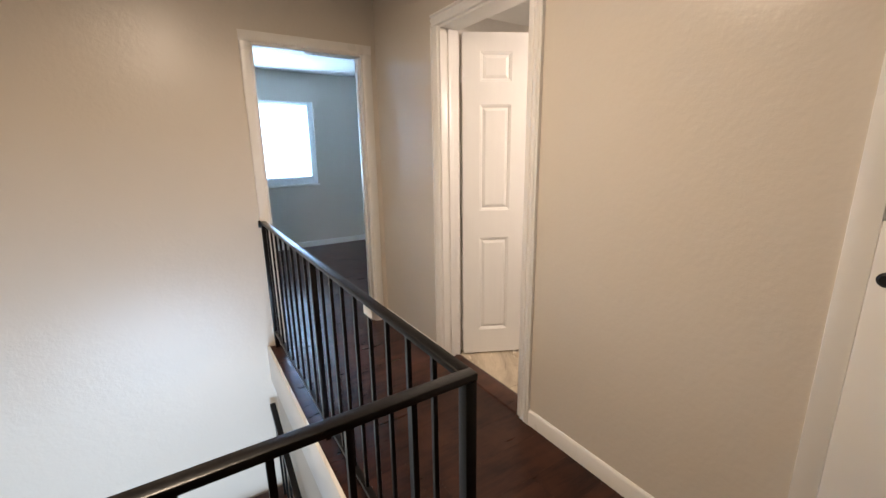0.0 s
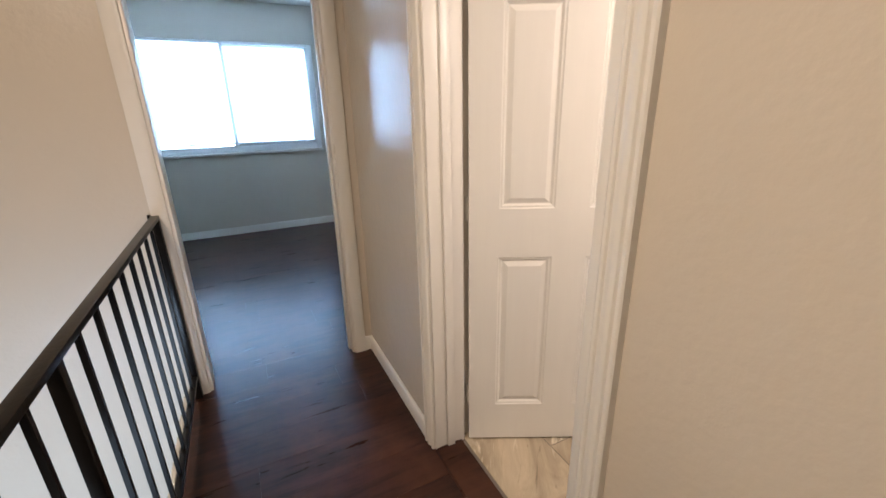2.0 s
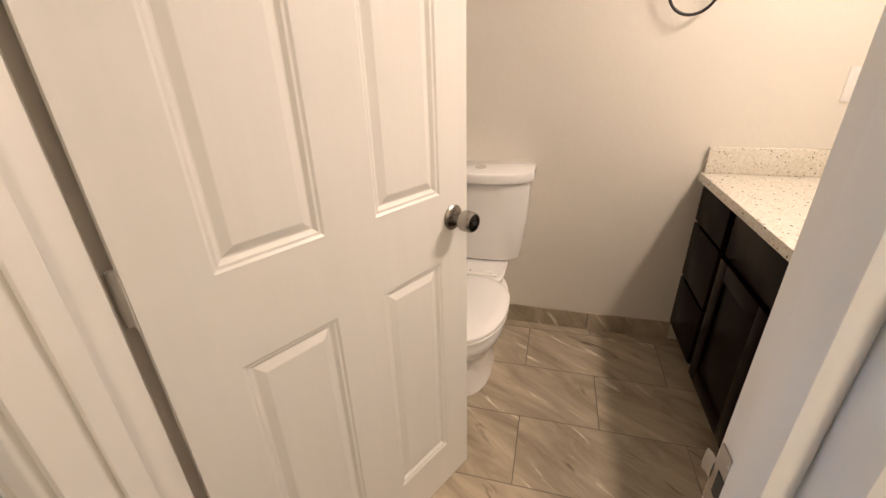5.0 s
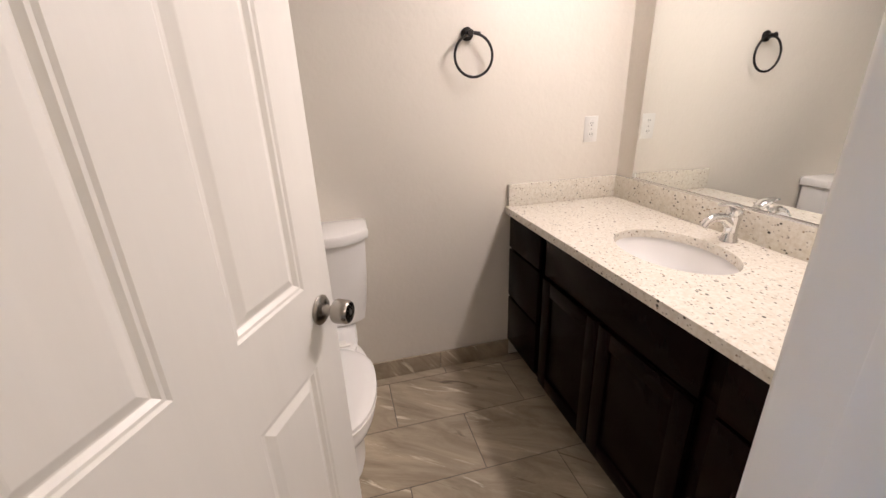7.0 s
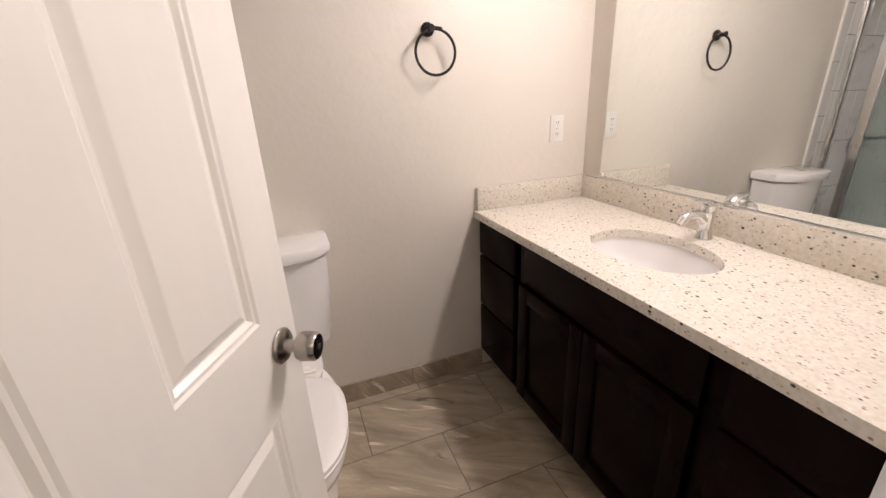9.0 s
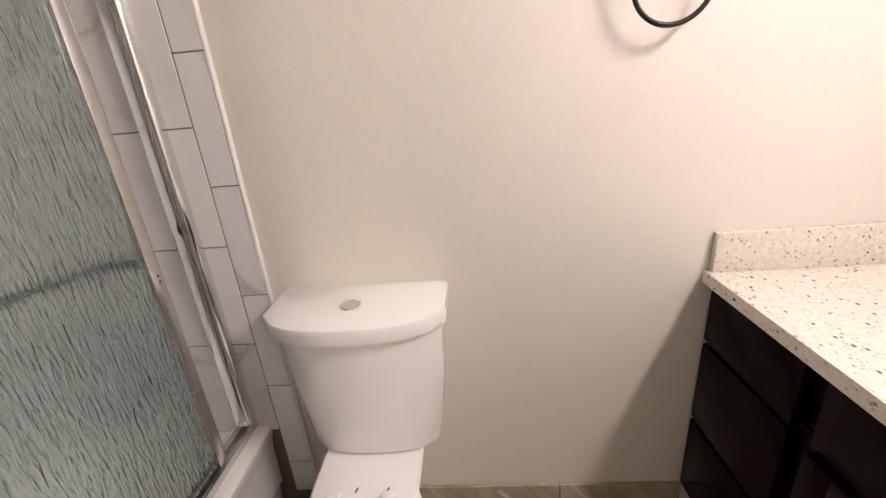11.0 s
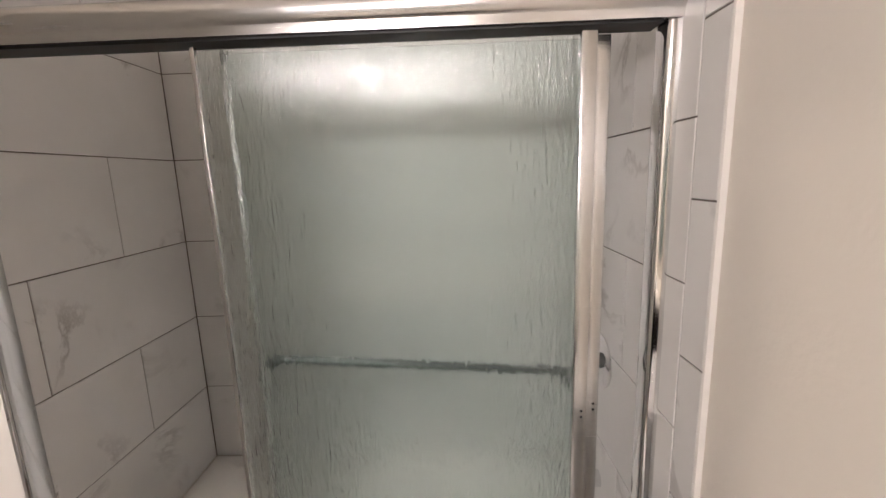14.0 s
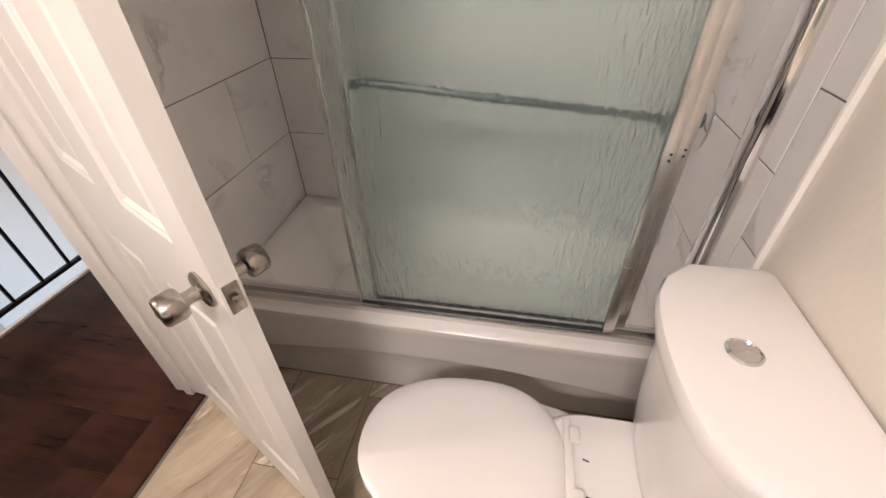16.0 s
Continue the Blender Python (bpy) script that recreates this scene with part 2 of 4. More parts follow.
def glow(name, colour, strength):
    m = bpy.data.materials.new(name)
    m.use_nodes = True
    b = m.node_tree.nodes["Principled BSDF"]
    b.inputs["Base Color"].default_value = (0.8, 0.8, 0.8, 1)
    b.inputs["Emission Color"].default_value = (*colour, 1)
    b.inputs["Emission Strength"].default_value = strength
    return m


WOOD, FTILE, MARBLE, QUARTZ, RAIN, MIRROR, BLIND = floor_wood(), floor_tile(), marble_tile(), quartz(), rain_glass(), mirror_mat(), blind_mat()
CLEAR = mat("clear_glass", (1, 1, 1), 0.02, bump=0)
CLEAR.node_tree.nodes["Principled BSDF"].inputs["Transmission Weight"].default_value = 1.0

# ---- mesh helpers ----


def link(name, bm, material, smooth=False):
    me = bpy.data.meshes.new(name)
    bmesh.ops.recalc_face_normals(bm, faces=bm.faces)
    bm.to_mesh(me)
    bm.free()
    me.materials.append(material)
    if smooth:
        me.shade_smooth()
        me.set_sharp_from_angle(angle=radians(38))
    return new(name, me)


def part(name, bm, material, parent, label="", smooth=True):
    ob = link(name, bm, material, smooth)
    ob.parent = parent
    if parent is not None:
        ob.matrix_parent_inverse = parent.matrix_basis.inverted() if parent.parent is None else Matrix.Identity(4)
    return tagged(ob, label)


def box(x0, y0, z0, x1, y1, z1, bev=0.0, seg=2, bm=None):
    made = bmesh.new()
    bmesh.ops.create_cube(made, size=1, matrix=Matrix.Translation(((x0 + x1) / 2, (y0 + y1) / 2, (z0 + z1) / 2)) @ Matrix.Diagonal((abs(x1 - x0), abs(y1 - y0), abs(z1 - z0), 1)))
    if bev:
        bmesh.ops.bevel(made, geom=made.edges[:], offset=bev, segments=seg, affect="EDGES", profile=0.5)
    return merged(bm, made)


def merged(bm, made):
    if bm is None:
        return made
    me = bpy.data.meshes.new("tmp")
    made.to_mesh(me)
    made.free()
    bm.from_mesh(me)
    bpy.data.meshes.remove(me)
    return bm


def lathe(profile, m=None, n=28, bm=None):
    """Turns (radius, height) pairs round the local z axis."""
    made = bmesh.new()
    rings = [[made.verts.new((r * math.cos(2 * math.pi * i / n), r * math.sin(2 * math.pi * i / n), z)) for i in range(n)] for r, z in profile]
    for a, b in zip(rings, rings[1:]):
        for i in range(n):
            made.faces.new((a[i], a[(i + 1) % n], b[(i + 1) % n], b[i]))
    made.faces.new(rings[0][::-1])
    made.faces.new(rings[-1])
    if m is not None:
        made.transform(m)
    return merged(bm, made)


def loft(rings, caps=(True, True), bm=None):
    made = bmesh.new()
    vs = [[made.verts.new(p) for p in r] for r in rings]
    n = len(vs[0])
    for a, b in zip(vs, vs[1:]):
        for i in range(n):
            made.faces.new((a[i], a[(i + 1) % n], b[(i + 1) % n], b[i]))
    if caps[0]:
        made.faces.new(vs[0][::-1])
    if caps[1]:
        made.faces.new(vs[-1])
    return merged(bm, made)


def tube(points, radius, n=12, bm=None):
    """A round bar along a line of points."""
    pts = [Vector(p) for p in points]
    rings, up = [], None
    for i, p in enumerate(pts):
        d = (pts[min(i + 1, len(pts) - 1)] - pts[max(i - 1, 0)]).normalized()
        if up is None:
            up = d.orthogonal().normalized()
        up = (up - d * up.dot(d)).normalized()
        side = d.cross(up)
        r = radius[i] if isinstance(radius, (list, tuple)) else radius
        rings.append([p + r * (math.cos(2 * math.pi * k / n) * up + math.sin(2 * math.pi * k / n) * side) for k in range(n)])
    return loft(rings, bm=bm)


def ring_tube(centre, u, v, R, r, n=40, k=10):
    made = bmesh.new()
    c, u, v = Vector(centre), Vector(u).normalized(), Vector(v).normalized()
    w = u.cross(v)
    rings = []
    for i in range(n):
        a = 2 * math.pi * i / n
        d = math.cos(a) * u + math.sin(a) * v
        rings.append([made.verts.new(c + R * d + r * (math.cos(2 * math.pi * j / k) * d + math.sin(2 * math.pi * j / k) * w)) for j in range(k)])
    for i in range(n):
        a, b = rings[i], rings[(i + 1) % n]
        for j in range(k):
            made.faces.new((a[j], a[(j + 1) % k], b[(j + 1) % k], b[j]))
    return made


def sweep_profile(profile, start, end, out, up):
    """A moulding: (out, up) pairs swept straight from start to end."""
    o, u = Vector(out), Vector(up)
    return loft([[Vector(s) + a * o + b * u for a, b in profile] for s in (start, end)])


def thing(name, at, label, category, group="", kind=""):
    ob = new(name)
    ob.empty_display_size = 0.05
    ob.matrix_basis = Matrix.Translation(at)
    return tagged(ob, label, category, group, kind)


def structure(name, bm, material, label="", category="", smooth=False):
    return tagged(link(name, bm, material, smooth), label, category, "", "structure")


# ---- plan ----
HW0, HW1 = 1.05, 1.17          # hall / bathroom wall
FAR = 3.63                     # hall's end wall, with the bedroom door
RAILX, NEARY = 0.126, 1.192    # stair rail
EDGE = 0.075                   # landing's edge over the stairs
CEILZ = 2.53
BACK = 2.77                    # bathroom's back wall
MIRW = 0.962                   # wall behind the vanity
TUBL, TUBF, TUBB = 1.252, 2.885, 3.624
DO0, DO1, DOZ = 1.985, 2.737, 2.11   # bathroom door opening
BO0, BO1 = 0.176, 0.942        # bedroom door opening
BEDY = 6.877
STL = -1.9                     # stairwell's outer wall
LOW = -2.75

# ---- setting: walls ----
structure("wall_hall_bath", box(HW0, 0.86, 0, HW1, DO0, CEILZ, bm=box(HW0, DO1, 0, HW1, FAR, CEILZ, bm=box(HW0, DO0, DOZ, HW1, DO1, CEILZ))), WALLGLOSS, "beige painted plaster wall beside the landing", "wall")
structure("wall_hall_behind", box(STL, -1.12, 0, 1.75, -1.0, CEILZ), WALL, "plain beige wall closing the landing", "wall")
structure("wall_hall_side", box(1.63, -1.0, 0, 1.75, 0.86, CEILZ), WALL, "plain beige wall behind the built-in cupboard", "wall")
structure("wall_far", box(STL, FAR, LOW, BO0, FAR + 0.12, CEILZ, bm=box(BO1, FAR, 0, 3.0, FAR + 0.12, CEILZ, bm=box(BO0, FAR, DOZ, BO1, FAR + 0.12, CEILZ))), WALL, "tall beige wall above the stairs with a bedroom doorway", "wall")
structure("wall_stair_outer", box(STL - 0.12, -1.5, LOW, STL, FAR, CEILZ), WALL, "tall beige outer wall of the stairwell", "wall")
structure("wall_stair_inner", box(EDGE + 0.01, -1.5, LOW, EDGE + 0.12, FAR, -0.25), WALL, "beige wall under the landing's edge", "wall")
structure("wall_lower_front", box(STL, -1.62, LOW, -1.87, -1.5, -0.25, bm=box(0.05, -1.62, LOW, EDGE + 0.12, -1.5, -0.25, bm=box(-1.87, -1.62, -0.38, 0.05, -1.5, -0.25))), WALL, "lower storey wall with a wide window opening", "wall")
structure("floor_lower", box(STL, -1.6, LOW - 0.1, EDGE, FAR, LOW), WOOD, "dark wood floor of the storey below", "floor")
structure("wall_bath_back", box(BACK, 0.84, 0, BACK + 0.12, FAR + 0.12, CEILZ), WALLBATH, "cream painted bathroom wall behind the toilet", "wall")
structure("wall_bath_vanity", box(HW1, MIRW - 0.12, 0, BACK, MIRW, CEILZ), WALLBATH, "cream painted bathroom wall behind the vanity", "wall")
structure("wall_bath_inner", box(HW1 + 0.001, MIRW, 0, HW1 + 0.012, DO0 - 0.07, CEILZ, bm=box(HW1 + 0.001, DO0 - 0.07, DOZ + 0.07, HW1 + 0.012, DO1 + 0.06, CEILZ)), WALLBATH, "cream painted inside of the bathroom door wall", "wall")
structure("wall_tub_side", box(HW1 + 0.001, TUBF - 0.13, 0, TUBL - 0.011, FAR, CEILZ), WALLBATH, "cream stub wall at the foot of the tub", "wall")
# bedroom shell
structure("wall_bed_window", box(-1.6, BEDY, 0, -0.43, BEDY + 0.14, CEILZ, bm=box(1.474, BEDY, 0, 3.0, BEDY + 0.14, CEILZ, bm=box(-0.43, BEDY, 0, 1.474, BEDY + 0.14, 0.962, bm=box(-0.43, BEDY, 2.136, 1.474, BEDY + 0.14, CEILZ)))), WALL, "beige bedroom wall with a wide window", "wall")
structure("wall_bed_side_a", box(-1.72, FAR + 0.12, 0, -1.6, BEDY + 0.14, CEILZ), WALL, "plain beige bedroom wall", "wall")
structure("wall_bed_side_b", box(3.0, FAR, 0, 3.12, BEDY + 0.14, CEILZ), WALL, "plain beige bedroom wall", "wall")
structure("ceiling_hall", box(STL - 0.12, -1.12, CEILZ, 1.75, FAR + 0.06, CEILZ + 0.1), CEIL, "white painted ceiling over landing and stairs", "ceiling")
structure("ceiling_bath", box(1.751, 0.84, CEILZ, BACK + 0.12, FAR + 0.06, CEILZ + 0.1, bm=box(1.06, 0.84, CEILZ - 0.004, BACK, FAR, CEILZ - 0.001)), CEIL, "white painted bathroom ceiling", "ceiling")
structure("ceiling_bedroom", box(-1.72, FAR + 0.061, CEILZ, 3.12, BEDY + 0.14, CEILZ + 0.1), CEIL, "white painted bedroom ceiling", "ceiling")

# landing slab, edge board
structure("landing_slab", box(EDGE, NEARY, -0.25, HW1, FAR + 0.12, -0.012, bm=box(STL, -1.12, -0.25, 1.75, NEARY, -0.012)), GROUT, "floor slab of the landing", "floor")
structure("bedroom_slab", box(-1.72, FAR + 0.121, -0.25, 3.12, BEDY + 0.14, -0.012), GROUT, "floor slab of the bedroom", "floor")
structure("fascia", box(EDGE - 0.02, NEARY + 0.0, -0.27, EDGE - 0.001, FAR - 0.002, 0.012, 0.003, bm=box(STL + 0.002, NEARY + 0.001, -0.27, EDGE - 0.021, NEARY + 0.02, 0.012, 0.003)), TRIM, "white painted board along the landing's edge", "trim", True)

# baseboards
BASE = [(0, 0), (0.013, 0), (0.013, 0.072), (0.009, 0.082), (0.004, 0.086), (0, 0.086)]


def baseboard(start, end, out, label="white painted baseboard at the wall's foot"):
    return structure("baseboard", sweep_profile(BASE, start, end, out, (0, 0, 1)), TRIM, label, "baseboard", True)


baseboard((HW0, 0.862, 0), (HW0, DO0 - 0.068, 0), (-1, 0, 0))
baseboard((HW0, DO1 + 0.068, 0), (HW0, FAR, 0), (-1, 0, 0))
baseboard((BO1 + 0.06, FAR, 0), (HW0 - 0.013, FAR, 0), (0, -1, 0))
baseboard((-1.6, BEDY, 0), (3.0, BEDY, 0), (0, -1, 0), "white painted baseboard under the bedroom window")
baseboard((3.0, FAR + 0.12, 0), (3.0, BEDY - 0.013, 0), (-1, 0, 0))

# casings
CASE = [(0, 0), (0.008, 0), (0.013, 0.003), (0.015, 0.008), (0.013, 0.013), (0.008, 0.015), (0.010, 0.022), (0.016, 0.030), (0.018, 0.037), (0.016, 0.044), (0.010, 0.047), (0.011, 0.052), (0.019, 0.055), (0.020, 0.062), (0.017, 0.066), (0, 0.066)]

PLAINCASE = [(0, 0), (0.009, 0), (0.013, 0.004), (0.016, 0.018), (0.016, 0.058), (0.012, 0.064), (0, 0.066)]


def casing(axis, face, out, a0, a1, top, label, lap=0.0, shape=CASE):
    """Three mouldings round an opening, on one face of a wall; axis is the way along the wall."""
    t = thing("door_casing", (face, a0, 0) if axis == "y" else (a0, face, 0), label, "door casing", "", "structure")

    def p(a, z):
        return (face, a, z) if axis == "y" else (a, face, z)
    o = (out, 0, 0) if axis == "y" else (0, out, 0)
    al = Vector((0, 1, 0) if axis == "y" else (1, 0, 0))
    part("casing_board", sweep_profile(shape, p(a0 + lap, 0), p(a0 + lap, top), o, -al), TRIM, t)
    part("casing_board", sweep_profile(shape, p(a1, 0), p(a1, top), o, al), TRIM, t)
    part("casing_head", sweep_profile(shape, p(a0 - 0.066, top), p(a1 + 0.066, top), o, (0, 0, 1)), TRIM, t)
    return t


casing("y", HW0, -1, DO0, DO1, DOZ, "white moulded casing round the bathroom doorway", -0.014)
casing("y", HW1 + 0.012, 1, DO0, DO1, DOZ, "white moulded casing inside the bathroom doorway")
casing("x", FAR, -1, BO0, BO1, DOZ, "white plain casing round the bedroom doorway", 0.0, PLAINCASE)
casing("x", FAR + 0.12, 1, BO0, BO1, DOZ, "white plain casing on the bedroom side", 0.0, PLAINCASE)
j = thing("door_jamb", (HW0, DO0, 0), "white painted bathroom door jamb with latch plate", "door jamb", "", "structure")
part("jamb_side", box(HW0 - 0.002, DO0 - 0.016, 0, HW1 + 0.013, DO0 + 0.014, DOZ, 0.002), TRIM, j)
part("jamb_side", box(HW0 - 0.001, DO1 - 0.014, 0, HW1 + 0.013, DO1 + 0.001, DOZ, 0.002), TRIM, j)
part("jamb_head", box(HW0 - 0.001, DO0 + 0.0145, DOZ - 0.015, HW1 + 0.013, DO1 - 0.0145, DOZ + 0.001, 0.002), TRIM, j)
part("door_stop", box(HW0 + 0.035, DO0 + 0.0145, 0, HW0 + 0.076, DO0 + 0.033, DOZ - 0.016, 0.002), TRIM, j)
part("door_stop", box(HW0 + 0.05, DO1 - 0.026, 0, HW0 + 0.082, DO1 - 0.0145, DOZ - 0.016, 0.002), TRIM, j)
sp = box(1.135, DO0 + 0.0145, 0.915, 1.176, DO0 + 0.017, 0.99, 0.001)
lip = tube([(1.176, DO0 + 0.016, 0.952), (1.184, DO0 + 0.0165, 0.952), (1.190, DO0 + 0.019, 0.952)], 0.002, 6)
lip.transform(Matrix.Translation((0, 0, 0.952)) @ Matrix.Diagonal((1, 1, 7, 1)) @ Matrix.Translation((0, 0, -0.952)))
part("strike_plate", merged(sp, lip), NICKEL, j, "brushed nickel strike plate")
# Dark plate laid on the metal, painted shade of an uncut hole
part("strike_hole", box(1.148, DO0 + 0.0172, 0.938, 1.165, DO0 + 0.0178, 0.966), DARKSLOT, j)
for z in (0.924, 0.981):
    part("screw", lathe([(0.004, 0), (0.003, 0.001)], Matrix.Translation((1.156, DO0 + 0.017, z)) @ pose(0, 0, 0, -90), 10), NICKEL, j)
j = thing("door_jamb", (BO0, FAR, 0), "white painted bedroom door jamb", "door jamb", "", "structure")
part("jamb_side", box(BO0 - 0.001, FAR - 0.001, 0, BO0 + 0.014, FAR + 0.121, DOZ, 0.002), TRIM, j)
part("jamb_side", box(BO1 - 0.014, FAR - 0.001, 0, BO1 + 0.001, FAR + 0.121, DOZ, 0.002), TRIM, j)
part("jamb_head", box(BO0 + 0.0145, FAR - 0.001, DOZ - 0.015, BO1 - 0.0145, FAR + 0.121, DOZ + 0.001, 0.002), TRIM, j)
part("door_stop", box(BO1 - 0.026, FAR + 0.045, 0, BO1 - 0.0145, FAR + 0.078, DOZ - 0.016, 0.002), TRIM, j)
structure("threshold", sweep_profile([(0, 0), (0.006, 0.009), (0.03, 0.012), (0.10, 0.012), (0.125, 0.008), (0.13, 0)], (HW0 - 0.006, DO0 + 0.014, 0), (HW0 - 0.006, DO1 - 0.014, 0), (1, 0, 0), (0, 0, 1)), WOOD, "dark wood threshold strip in the bathroom doorway", "threshold", True)

# ---- bedroom window ----
w = thing("window_1", (0.5, BEDY, 0.95), "white vinyl sliding window in the bedroom", "window", "", "structure")
WX0, WX1, WZ0, WZ1 = -0.43, 1.474, 0.962, 2.136
FY0, FY1 = BEDY + 0.026, BEDY + 0.1
part("window_frame", box(WX0, FY0, WZ0, WX0 + 0.055, FY1, WZ1, 0.003, bm=box(WX1 - 0.055, FY0, WZ0, WX1, FY1, WZ1, 0.003, bm=box(WX0 + 0.055, FY0, WZ1 - 0.035, WX1 - 0.055, FY1, WZ1, 0.003, bm=box(WX0 + 0.055, FY0, WZ0, WX1 - 0.055, FY1, WZ0 + 0.07, 0.003)))), VINYL, w)
part("sliding_sash", box(WX1 - 0.095, FY0 + 0.004, WZ0 + 0.0705, WX1 - 0.0555, FY1 - 0.03, WZ1 - 0.0355, 0.003, bm=box(0.546, FY0 + 0.004, WZ0 + 0.0705, WX1 - 0.0955, FY1 - 0.03, WZ0 + 0.115, 0.003, bm=box(0.546, FY0 + 0.004, WZ1 - 0.06, WX1 - 0.0955, FY1 - 0.03, WZ1 - 0.0355, 0.003))), VINYL, w, "white sliding sash frame")
part("mullion", box(0.492, BEDY + 0.027, WZ0 + 0.0705, 0.545, BEDY + 0.095, WZ1 - 0.0355, 0.004), VINYL, w)
part("window_sill", box(WX0 - 0.012, BEDY - 0.02, WZ0 - 0.028, WX1 + 0.012, BEDY + 0.03, WZ0 - 0.001, 0.004), TRIM, w)
for x0, x1 in ((WX0 + 0.055, 0.492), (0.546, WX1 - 0.096)):
    g = part("pane", box(x0, BEDY + 0.075, WZ0 + 0.0705, x1, BEDY + 0.081, WZ1 - 0.036), CLEAR, w)
    g.visible_shadow = False
for x0, x1 in ((WX0 + 0.012, 0.505), (0.532, WX1 - 0.085)):
    bl = thing("window_blind", (x0, BEDY + 0.015, WZ1), "lowered white horizontal mini blind, backlit by daylight", "window blind", "bedroom blinds")
    part("head_rail", box(x0, BEDY + 0.002, WZ1 - 0.03, x1, BEDY + 0.028, WZ1 - 0.002, 0.002), VINYL, bl)
    part("bottom_rail", box(x0, BEDY + 0.006, WZ0 + 0.092, x1, BEDY + 0.024, WZ0 + 0.107, 0.003), VINYL, bl)
    s0 = bmesh.new()
    rows_ = [[s0.verts.new((x, BEDY + 0.015 + d, WZ0 + 0.117 + h)) for d, h in ((-0.007, 0.0108), (-0.0035, 0.0035), (0.002, -0.004), (0.006, -0.0112))] for x in (x0, x1)]
    for k in range(3):
        s0.faces.new((rows_[0][k], rows_[0][k + 1], rows_[1][k + 1], rows_[1][k]))
    first = part("slat", s0, BLIND, bl)
    for i in range(1, 49):
        s = first.copy()
        scene.collection.objects.link(s)
        s.location = first.location + Vector((0, 0, 0.0207 * i))

# ---- stair rail ----
r = thing("stair_railing", (RAILX, NEARY, 0), "black square-bar iron railing round the stairwell", "railing")
part("top_rail", box(RAILX - 0.016, NEARY + 0.0165, 0.932, RAILX + 0.016, FAR - 0.012, 0.95, 0.003), IRON, r)
part("top_rail", box(STL, NEARY - 0.016, 0.932, RAILX + 0.016, NEARY + 0.016, 0.95, 0.003), IRON, r)
part("bottom_rail", box(RAILX - 0.013, NEARY + 0.02, 0.115, RAILX + 0.013, FAR - 0.012, 0.133, 0.002), IRON, r)
part("bottom_rail", box(STL, NEARY - 0.013, 0.115, RAILX - 0.02, NEARY + 0.013, 0.133, 0.002), IRON, r)
part("post", box(RAILX - 0.0145, NEARY - 0.0145, 0, RAILX + 0.0145, NEARY + 0.0145, 0.9315, 0.002), IRON, r)
part("post", box(RAILX - 0.013, 2.374, 0, RAILX + 0.013, 2.400, 0.9315, 0.002), IRON, r)
part("post", box(RAILX - 0.016, FAR - 0.045, 0, RAILX + 0.016, FAR - 0.013, 0.9315, 0.003), IRON, r)
part("post", box(-0.934, NEARY - 0.013, 0, -0.908, NEARY + 0.013, 0.9315, 0.002), IRON, r)
part("wall_bracket", box(RAILX - 0.03, FAR - 0.012, 0.905, RAILX + 0.03, FAR - 0.001, 0.955, 0.004), IRON, r)
part("wall_bracket", box(RAILX - 0.025, FAR - 0.012, 0.10, RAILX + 0.025, FAR - 0.001, 0.15, 0.004), TRIM, r, "paint-splashed bracket at the wall")
bal = None
spots = [(RAILX, y) for y in [2.387 - 0.132 * i for i in range(8, 0, -1)] + [2.387 + 0.136 * i for i in range(1, 9)]] + [(RAILX - 0.132 * i, NEARY) for i in range(1, 16) if i != 8]
for x, y in spots:
    if bal is None:
        bal = part("baluster", box(x - 0.0065, y - 0.0065, 0.133, x + 0.0065, y + 0.0065, 0.932, 0.001, 1), IRON, r)
        first_at = Vector((x, y, 0))
    else:
        o = bal.copy()
        scene.collection.objects.link(o)
        o.location = bal.location + Vector((x, y, 0)) - first_at
part("tag", box(RAILX - 0.012, 1.675, 0.898, RAILX + 0.017, 1.745, 0.9315, 0.002), PLASTIC, r, "small white paper tag under the rail")
h = thing("stair_handrail", (0.04, 3.5, -0.45), "black iron handrail of the lower stair flight", "handrail")
a0, a1 = Vector((0.035, 3.57, -0.44)), Vector((0.035, 1.3, -1.55))
hb = box(-0.02, 0, -0.02, 0.02, (a1 - a0).length, 0.02, 0.004)
hb.transform(Matrix.Translation(a0) @ (a1 - a0).to_track_quat("Y", "Z").to_matrix().to_4x4())
part("rail_bar", hb, IRON, h)
for i in range(14):
    p = a0.lerp(a1, (i + 0.4) / 14)
    part("baluster", box(p.x - 0.0075, p.y - 0.0075, p.z - 0.75, p.x + 0.0075, p.y + 0.0075, p.z - 0.015, 0.001, 1), IRON, h)
st = thing("staircase", (-0.5, 3.5, LOW), "dark wooden stair flight down to the lower storey", "stairs", "", "structure")
for i in range(8):
    y1 = FAR - 0.02 - 0.28 * i
    z1 = -1.20 - 0.18 * i
    part("step", box(-0.98, y1 - 0.30, z1 - 0.18, 0.05, y1, z1, 0.006), WOOD, st)

# ---- built-in cupboard on the landing ----
c = thing("linen_cupboard", (1.06, 0.4, 0), "white built-in linen cupboard with upper and lower doors", "cupboard")
part("face_frame", box(HW0 - 0.016, 0.80, 0, HW0 + 0.02, 0.858, CEILZ - 0.004, 0.003, bm=box(HW0 - 0.010, -0.2, 1.232, HW0 + 0.02, 0.80, 1.292, 0.003, bm=box(HW0 - 0.010, -0.2, 0, HW0 + 0.02, 0.80, 0.09, 0.003, bm=box(HW0 - 0.010, -0.2, 2.30, HW0 + 0.02, 0.80, CEILZ - 0.004, 0.003)))), TRIM, c)
part("body", box(HW0 + 0.021, -0.2, 0, 1.62, 0.858, CEILZ - 0.004), TRIM, c)
